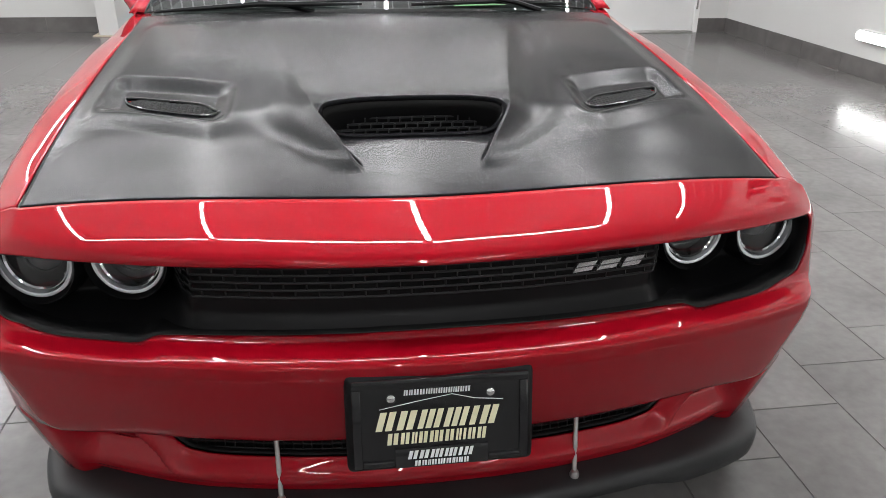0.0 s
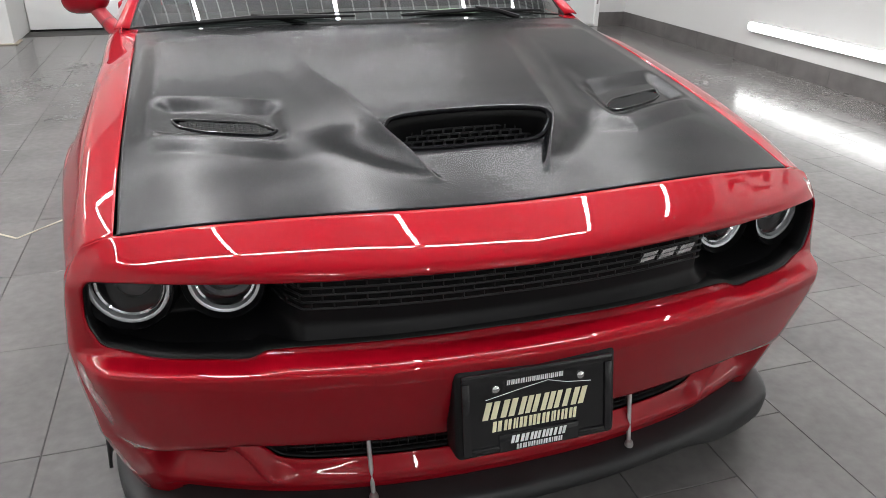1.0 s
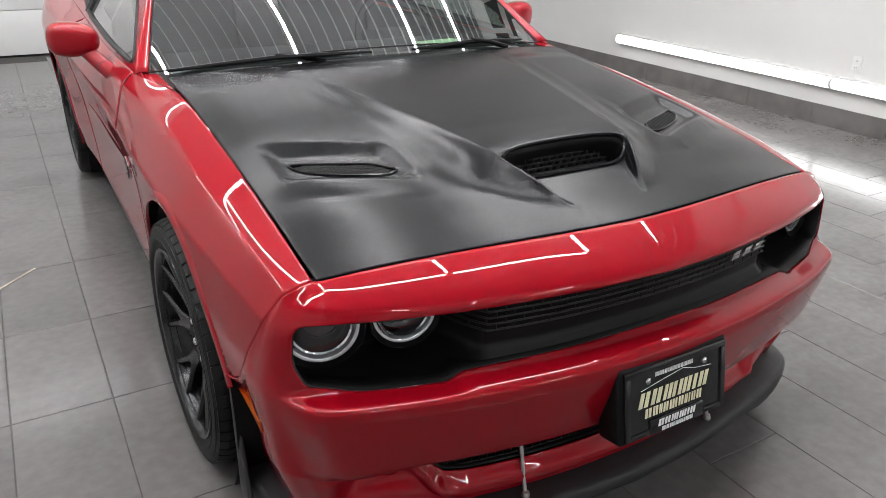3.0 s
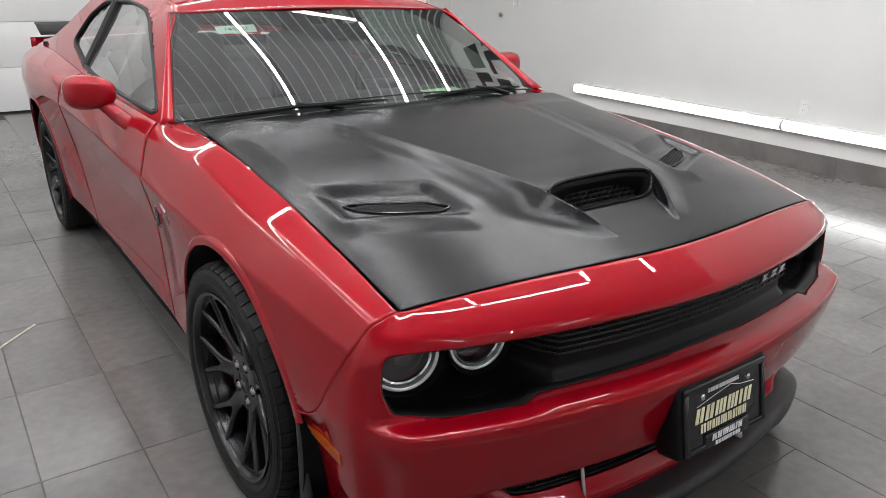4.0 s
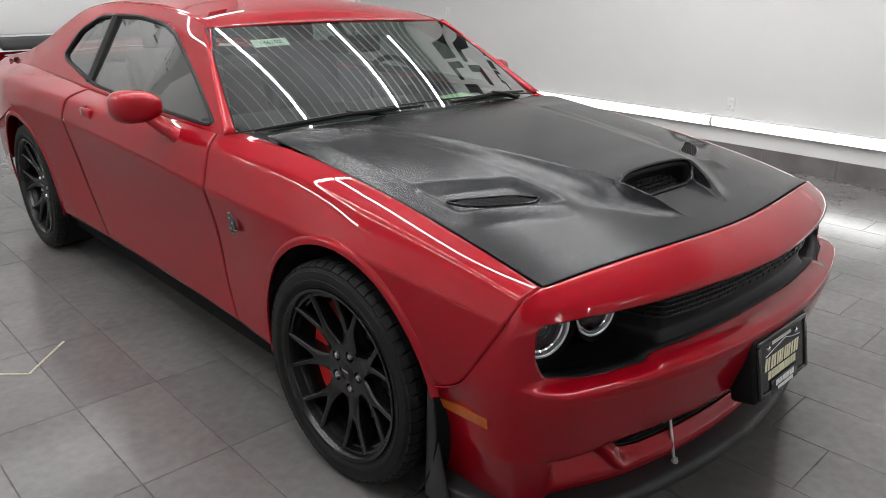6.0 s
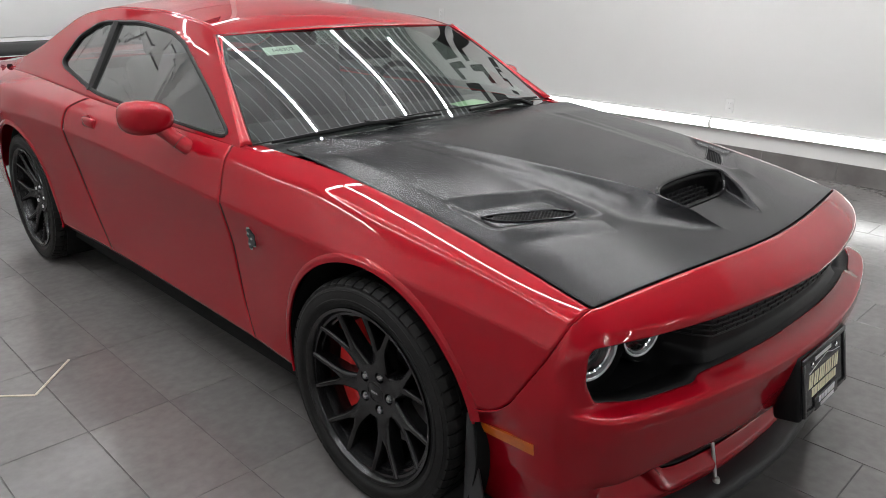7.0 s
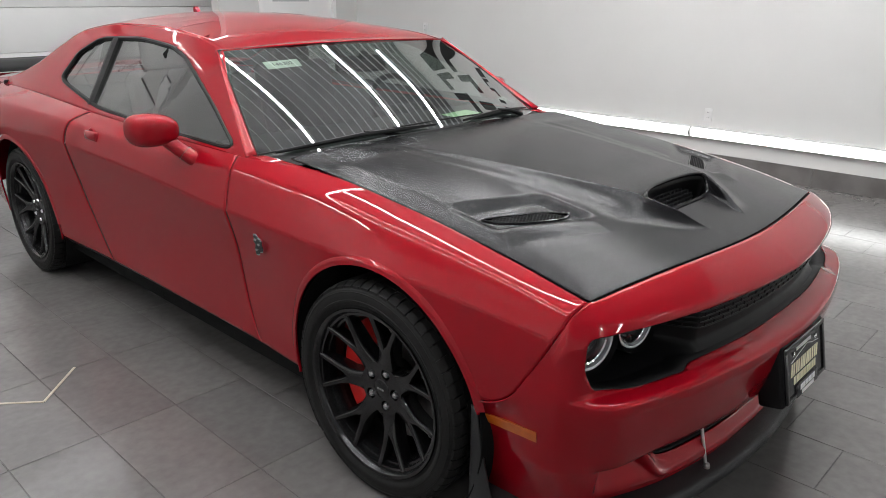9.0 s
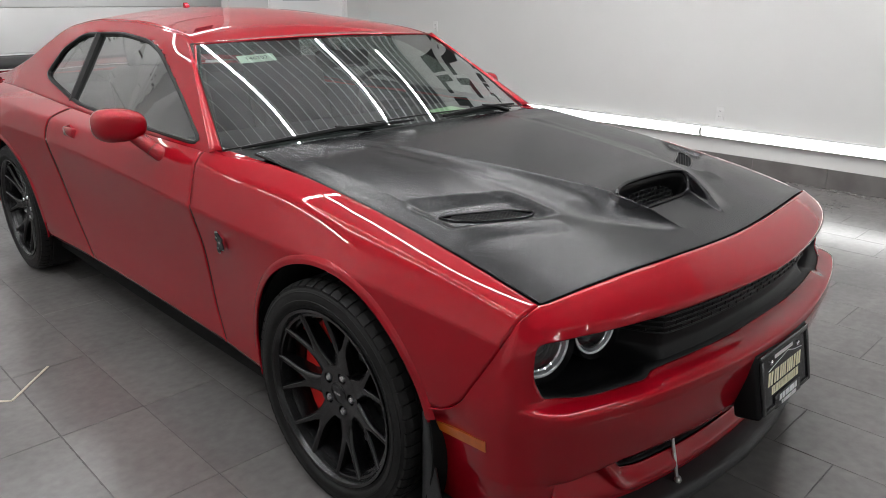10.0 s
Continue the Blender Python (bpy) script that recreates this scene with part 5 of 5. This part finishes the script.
# ---- wheels ----
# spoke edges and face over the radius: a waisted stem that forks to the rim
sp_out = smooth_curve([0.06, 0.075, 0.09, 0.11, 0.135, 0.16, 0.20, 0.25], [0.036, 0.0345, 0.0305, 0.0270, 0.0265, 0.0310, 0.0460, 0.0680])
sp_in = smooth_curve([0.06, 0.148, 0.156, 0.17, 0.20, 0.25], [0.0, 0.0, 0.0045, 0.0105, 0.0235, 0.0455])
sp_face = smooth_curve([0.06, 0.085, 0.11, 0.14, 0.20, 0.25], [0.0715, 0.0725, 0.0765, 0.083, 0.096, 0.1085])
FACE_X = 0.0725


def build_wheel(sg, yc):
    """Wheel with its outer face towards sg; returns the rim with its pieces."""
    o = Vector((sg * (0.795 if yc < 2 else 0.800), yc + (0.018 if yc < 2 else 0.0), Z_HUB))
    turn = Matrix.Rotation(math.radians(1.5 if yc < 2 else 0.0), 4, "Z")   # the front wheels are steered a little

    def put(bmx):
        bmesh.ops.transform(bmx, matrix=Matrix.Translation(o) @ turn @ Matrix.Diagonal((sg, 1, 1, 1)), verts=bmx.verts)
        return bmx

    def slim(bmx):
        """Brings the sidewall down to the tyre's low profile."""
        for v in bmx.verts:
            q = math.hypot(v.co.y, v.co.z)
            if q > 0.268:
                v.co.y, v.co.z = v.co.y * (0.268 + 0.82 * (q - 0.268)) / q, v.co.z * (0.268 + 0.82 * (q - 0.268)) / q
        return bmx

    barrel = lathe([(-0.115, 0.262), (-0.112, 0.250), (-0.06, 0.232), (0.03, 0.226), (0.070, 0.236), (0.098, 0.252), (0.108, 0.260), (0.116, 0.268), (0.121, 0.266), (0.119, 0.257), (0.110, 0.2505),
                    (0.103, 0.2490), (0.102, 0.2415), (0.086, 0.2385), (0.085, 0.2320), (0.078, 0.230), (0.03, 0.220), (-0.06, 0.224)], 84, "x")
    wheel = part("wheel", put(barrel), WHEEL_BLACK, car, "satin black alloy wheel with seven split spokes")
    # tyre: carcass plus tread blocks
    prof = [(-0.118, 0.258), (-0.128, 0.280), (-0.130, 0.310), (-0.123, 0.338), (-0.108, 0.353), (-0.06, 0.355), (0.0, 0.3555), (0.06, 0.355), (0.104, 0.353), (0.117, 0.338), (0.1195, 0.330), (0.1215, 0.3295), (0.1212, 0.3265), (0.1225, 0.320), (0.1235, 0.310), (0.1232, 0.300), (0.1250, 0.2990), (0.1248, 0.2945),
            (0.121, 0.284), (0.118, 0.281), (0.116, 0.276), (0.115, 0.268), (0.112, 0.262)]
    part("tyre", put(slim(lathe(prof, 108, "x"))), RUBBER, wheel, "wide low-profile black tyre with cut tread blocks")
    tb = bmesh.new()
    n = 56
    for i in range(n):
        a0, a1 = 2 * math.pi * (i + 0.07) / n, 2 * math.pi * (i + 0.93) / n
        for x0, x1 in ((0.074, 0.116), (-0.116, -0.074)):
            out = []
            for a in (a0, (a0 + a1) / 2, a1):
                for x in (x0, (x0 + x1) / 2, x1):
                    rr = 0.3625 - 0.0135 * max(0, (abs(x) - 0.080) / 0.036)**2.0
                    sh = 0.018 * (x - x0) / 0.05
                    for r in (rr - 0.010, rr):
                        out.append((x, r * math.cos(a + sh), r * math.sin(a + sh)))
            v = [tb.verts.new(p) for p in out]
            idx = lambda ia, ix, ir: v[(ia * 3 + ix) * 2 + ir]
            for ia in range(2):
                for ix in range(2):
                    tb.faces.new((idx(ia, ix, 1), idx(ia, ix + 1, 1), idx(ia + 1, ix + 1, 1), idx(ia + 1, ix, 1)))
            for ia in range(2):
                tb.faces.new((idx(ia, 0, 0), idx(ia, 0, 1), idx(ia + 1, 0, 1), idx(ia + 1, 0, 0)))
                tb.faces.new((idx(ia, 2, 1), idx(ia, 2, 0), idx(ia + 1, 2, 0), idx(ia + 1, 2, 1)))
            for ix in range(2):
                tb.faces.new((idx(0, ix, 1), idx(0, ix, 0), idx(0, ix + 1, 0), idx(0, ix + 1, 1)))
                tb.faces.new((idx(2, ix, 0), idx(2, ix, 1), idx(2, ix + 1, 1), idx(2, ix + 1, 0)))
    for x0, x1, nn, ph in ((0.018, 0.070, 34, 0.3), (-0.070, -0.018, 34, 0.0), (-0.011, 0.011, 1, 0.0)):
        if nn == 1:
            join(tb, lathe([(x0, 0.352), (x0, 0.3628), (x1, 0.3628), (x1, 0.352)], 96, "x"))
            continue
        for i in range(nn):
            a0, a1 = 2 * math.pi * (i + ph + 0.05) / nn, 2 * math.pi * (i + ph + 0.95) / nn
            v = []
            for a in (a0, (a0 + a1) / 2, a1):
                for x in (x0, x1):
                    sh = 0.055 * (abs(x) - 0.018) / 0.052
                    for r in (0.352, 0.3627):
                        v.append(tb.verts.new((x, r * math.cos(a + sh), r * math.sin(a + sh))))
            g = lambda ia, ix, ir: v[(ia * 2 + ix) * 2 + ir]
            for ia in range(2):
                tb.faces.new((g(ia, 0, 1), g(ia, 1, 1), g(ia + 1, 1, 1), g(ia + 1, 0, 1)))
                tb.faces.new((g(ia, 0, 0), g(ia, 0, 1), g(ia + 1, 0, 1), g(ia + 1, 0, 0)))
                tb.faces.new((g(ia, 1, 1), g(ia, 1, 0), g(ia + 1, 1, 0), g(ia + 1, 1, 1)))
            tb.faces.new((g(0, 0, 1), g(0, 0, 0), g(0, 1, 0), g(0, 1, 1)))
            tb.faces.new((g(2, 0, 0), g(2, 0, 1), g(2, 1, 1), g(2, 1, 0)))
    part("tread", put(slim(tb)), RUBBER, wheel, "tread blocks", False)
    # spokes: a stem that forks to the rim
    def spoke(a):
        bms = bmesh.new()
        rs = np.concatenate([np.linspace(0.066, 0.10, 6), np.linspace(0.10, 0.249, 18)[1:]])
        for s2 in (-1, 1):
            rows = []
            for r in rs:
                eo, ei, fx = float(sp_out(r)), max(0.0, float(sp_in(r))), float(sp_face(r))
                b = min(1.0, ei / 0.008)
                back = fx - 0.050 + 0.012 * ease(r, 0.15, 0.25)
                rows.append([(back, r, s2 * eo * 0.95), (fx - 0.012, r, s2 * eo), (fx - 0.0035, r, s2 * (eo - 0.0018)), (fx, r, s2 * (eo - 0.0065)),
                             (fx, r, s2 * (ei + 0.0065 * b)), (fx - 0.0035 * b, r, s2 * (ei + 0.0018 * b)), (fx - 0.012 * b, r, s2 * ei), (back, r, s2 * ei)])
            vv = [[bms.verts.new(p) for p in row] for row in rows]
            for i in range(len(rs) - 1):
                for k2 in range(8):
                    j = (k2 + 1) % 8
                    bms.faces.new((vv[i][k2], vv[i][j], vv[i + 1][j], vv[i + 1][k2]))
            bms.faces.new(vv[0][::-1])
            bms.faces.new(vv[-1])
        bmesh.ops.transform(bms, matrix=Matrix.Rotation(a, 4, "X"), verts=bms.verts)
        return put(bms)
    for i in range(7):
        part("spoke", spoke(2 * math.pi * i / 7 - 0.05), WHEEL_BLACK, wheel, sharp=45)
    # hub face with five round pockets, a nut in each
    seats = [(0.0565 * math.cos(a), 0.0565 * math.sin(a)) for a in 2 * math.pi * np.arange(5) / 5 + 0.65]
    ring = np.linspace(0, 2 * math.pi, 24, endpoint=False)
    face = sheet(np.linspace(0, 2 * math.pi, 145), np.concatenate([np.linspace(0.001, 0.035, 5), np.linspace(0.035, 0.084, 20)[1:]]),
                 lambda u, v: (v * np.cos(u), v * np.sin(u), FACE_X - 0.02 * np.clip(v - 0.076, 0, 1)),
                 [np.stack([cy + 0.0175 * np.cos(ring), cz + 0.0175 * np.sin(ring)], -1) for cy, cz in seats])
    bmesh.ops.remove_doubles(face, verts=face.verts, dist=1e-5)
    bmesh.ops.transform(face, matrix=Matrix(((0, 0, 1, 0), (1, 0, 0, 0), (0, 1, 0, 0), (0, 0, 0, 1))), verts=face.verts)
    join(face, lathe([(FACE_X, 0.084), (0.01, 0.084)], 48, "x"))
    part("hub", put(face), WHEEL_BLACK, wheel, "black hub with five nut pockets")
    part("centre_cap", put(lathe([(FACE_X - 0.004, 0.0335), (FACE_X + 0.0005, 0.0325), (FACE_X + 0.002, 0.030), (FACE_X + 0.003, 0.0005)], 40, "x")), WHEEL_BLACK, wheel, "black centre cap")
    cap = bmesh.new()
    for q in range(3):
        box(cap, FACE_X + 0.002, FACE_X + 0.0042, -0.014 + 0.010 * q, -0.006 + 0.010 * q, -0.0035, 0.0035)
    part("cap_mark", put(cap), SILVER, wheel, "silver mark on the cap", False)
    for cy, cz in seats:
        pk = lathe([(FACE_X, 0.0175), (FACE_X - 0.022, 0.0160), (FACE_X - 0.023, 0.0005)], 24, "x")
        bmesh.ops.translate(pk, vec=(0, cy, cz), verts=pk.verts)
        part("nut_pocket", put(pk), WHEEL_BLACK, wheel)
        ln = lathe([(FACE_X - 0.023, 0.0115), (FACE_X - 0.002, 0.0110), (FACE_X + 0.003, 0.0085), (FACE_X + 0.005, 0.0005)], 6, "x")
        bmesh.ops.translate(ln, vec=(0, cy, cz), verts=ln.verts)
        part("lug_nut", put(ln), LUG, wheel, "bright lug nut", False)
    part("brake_disc", put(lathe([(-0.012, 0.075), (-0.012, 0.192), (-0.040, 0.192), (-0.040, 0.075)], 72, "x", closed=True)), STEEL, wheel, "drilled steel brake disc")
    # caliper behind the spokes, towards the rear of the front wheel
    cal = bmesh.new()
    ra, rb = 0.130, 0.214
    prof2 = [(0.024, ra), (0.038, ra + 0.02), (0.038, rb - 0.012), (0.028, rb), (-0.07, rb), (-0.07, ra)]
    join(cal, lathe(prof2, 16, "x", 98, True, -40 if yc < 2 else 138))
    bmesh.ops.holes_fill(cal, edges=cal.edges)
    part("caliper", put(cal), CALIPER, wheel, "bright red brake caliper", sharp=30)
    return wheel


for yc in (Y_F, Y_R):
    for sg in (-1, 1):
        build_wheel(sg, yc)

# ---- front plate holder with dealer insert ----
PM = Matrix.Translation((0.0, 0.088, 0.452)) @ pose(0, 0, 0, -11, 0, 0)
holder = part("plate_holder", round_box(-0.170, 0.170, 0.0, 0.075, -0.098, 0.092, 0.012, 3, PM), SATIN, car, "thick black plastic plate holder with a dealer insert")


def plate_block(outline, depth, lift):
    return prism(outline, depth, PM @ Matrix.Translation((0, -lift, 0)))


frame_bm = bmesh.new()
for x0, x1, z0, z1 in ((-0.158, 0.158, 0.066, 0.082), (-0.158, -0.142, -0.086, 0.066), (0.142, 0.158, -0.086, 0.066), (-0.085, 0.085, -0.090, -0.052), (-0.142, -0.085, -0.086, -0.074), (0.085, 0.142, -0.086, -0.074)):
    join(frame_bm, round_box(x0, x1, -0.008, 0.002, z0, z1, 0.0025, 2, PM))
part("plate_frame", frame_bm, GLOSS_BLACK, holder, "raised black frame")
part("insert", box(bmesh.new(), -0.143, 0.143, -0.003, 0.001, -0.075, 0.067, PM), GLOSS_BLACK, holder, "glossy black dealer insert", False)


def blocks(x0, x1, z0, z1, widths, slant, lift, material, name, label, gap=0.10):
    """A row of slanted plain blocks in place of a printed brand."""
    bmx = bmesh.new()
    unit = (x1 - x0) / sum(widths)
    x, kx = x0, slant * (z1 - z0)
    for w in widths:
        strokes = 1 if w < 0.55 else (3 if w > 1.2 else 2)
        pitch = (w - gap) * unit / strokes
        for q in range(strokes):
            a = x + q * pitch
            b = a + pitch * 0.70
            join(bmx, plate_block([(a, z0), (b, z0), (b + kx, z1), (a + kx, z1)], 0.0008, lift))
        x += w * unit
    return part(name, bmx, material, holder, label, False)


blocks(-0.118, 0.104, -0.016, 0.020, (1.0, 1.0, 1.25, 1.25, 0.5, 0.95), 0.28, 0.0042, CREAM, "print_large", "large cream block lettering")
blocks(-0.098, 0.084, -0.044, -0.022, (1.1, 0.9, 0.6, 0.9, 1.3, 0.9, 0.6, 0.4, 0.8, 0.9), 0.12, 0.0042, CREAM, "print_small", "small cream block lettering")
blocks(-0.066, 0.054, 0.050, 0.060, (1, 1, 1.2, 1.2, 0.5, 1, 1, 1, 1, 1, 0.4, 1, 1, 1.2), 0.1, 0.0042, WHITE_PRINT, "print_top", "small white block lettering")
blocks(-0.062, 0.058, -0.072, -0.056, (1.0, 1.0, 1.25, 1.25, 0.5, 0.95), 0.25, 0.0092, WHITE_PRINT, "frame_print", "white block lettering on the frame")
blocks(-0.050, 0.050, -0.086, -0.076, (1.1, 0.9, 0.6, 0.9, 1.3, 0.9, 0.6, 0.4, 0.8, 0.9), 0.1, 0.0092, WHITE_PRINT, "frame_print", "white block lettering on the frame")
part("print_ridge", tube([PM @ Vector(p) for p in ((-0.11, -0.0042, 0.026), (-0.04, -0.0042, 0.038), (0.02, -0.0042, 0.047), (0.06, -0.0042, 0.036), (0.112, -0.0042, 0.030))], 0.0008, 4), WHITE_PRINT, holder, "thin pale mountain line", False)
for sg in (-1, 1):
    sc = lathe([(0.0, 0.008), (-0.003, 0.0075), (-0.0045, 0.004), (-0.0047, 0.0004)], 12, "y")
    bmesh.ops.transform(sc, matrix=PM @ Matrix.Translation((sg * 0.089, -0.003, 0.046)), verts=sc.verts)
    part("plate_screw", sc, CHROME, holder, "bright screw head")

# ---- grille badge: three plain silver shapes ----
bs = [s_of_x(0.262), s_of_x(0.312), s_of_x(0.362)]
bb2 = bmesh.new()
for i, s in enumerate(bs):
    x, y, z = [float(q) for q in shell(s, 0.672, 0.028)]
    y = float(panel_y(x, z)) - 0.022
    ang = 13
    m = Matrix.Translation((x, y, z)) @ pose(0, 0, 0, 0, 0, ang)
    w, h = 0.040, 0.018
    for o in ([(0, 0), (w, 0), (w + 0.005, 0.008), (0.005, 0.008)], [(0.006, 0.010), (w + 0.006, 0.010), (w + 0.011, h), (0.011, h)]):
        join(bb2, prism(o, 0.006, m))
part("grille_badge", bb2, SILVER, bumper, "plain silver badge shapes on the grille", False)


# ---- floor: long grey tiles in staggered rows over dark grout ----
PW, PL, GAP = 0.2885, 0.572, 0.0028
floor = setting("floor", box(bmesh.new(), X_LEFT, X_RIGHT, Y_FRONT, Y_DOOR + 0.2, -0.12, -0.0022), GROUT, "grey porcelain tiled floor with thin dark joints", "floor")


def tile_mesh(w, l):
    bm = box(bmesh.new(), GAP / 2, w - GAP / 2, GAP / 2, l - GAP / 2, -0.006, 0.0)
    tops = [e for e in bm.edges if all(v.co.z > -0.001 for v in e.verts)]
    bmesh.ops.bevel(bm, geom=tops, offset=0.0012, segments=1, affect="EDGES")
    return bm


bm = tile_mesh(PW, PL)
me = bpy.data.meshes.new("tile")
bm.to_mesh(me)
bm.free()
me.materials.append(TILE)
PV, PF = [], []
col0 = math.ceil((X_LEFT - 1.221) / PW)
near = 0
for c in range(col0, int((X_RIGHT - 1.221) / PW) + 1):
    x = 1.221 + c * PW
    shift = (0.585 + 0.1917 * (c + 1)) if c > -8 else 1.925
    y = shift + PL * math.ceil((Y_FRONT - shift) / PL)
    while y + PL < Y_DOOR + 0.1:
        w = min(PW, X_RIGHT - x)
        if -2.3 < x < 2.4 and -1.1 < y < 6.2 and near < 300 and w == PW:
            t = new("tile", me)
            t.parent = floor
            t.location = (x, y, random.uniform(-0.0003, 0.0003))
            near += 1
        else:
            k = len(PV)
            a, b, d, e = x + GAP / 2, x + w - GAP / 2, y + GAP / 2, y + PL - GAP / 2
            PV += [(a, d, 0), (b, d, 0), (b, e, 0), (a, e, 0), (a, d, -0.004), (b, d, -0.004), (b, e, -0.004), (a, e, -0.004)]
            PF += [(k, k + 1, k + 2, k + 3), (k, k + 4, k + 5, k + 1), (k + 1, k + 5, k + 6, k + 2), (k + 2, k + 6, k + 7, k + 3), (k + 3, k + 7, k + 4, k)]
        y += PL
me2 = bpy.data.meshes.new("tiles")
me2.from_pydata(PV, [], PF)
me2.materials.append(TILE)
far_tiles = new("tiles", me2)
far_tiles.parent = floor
far_tiles["kind"] = "stuff"
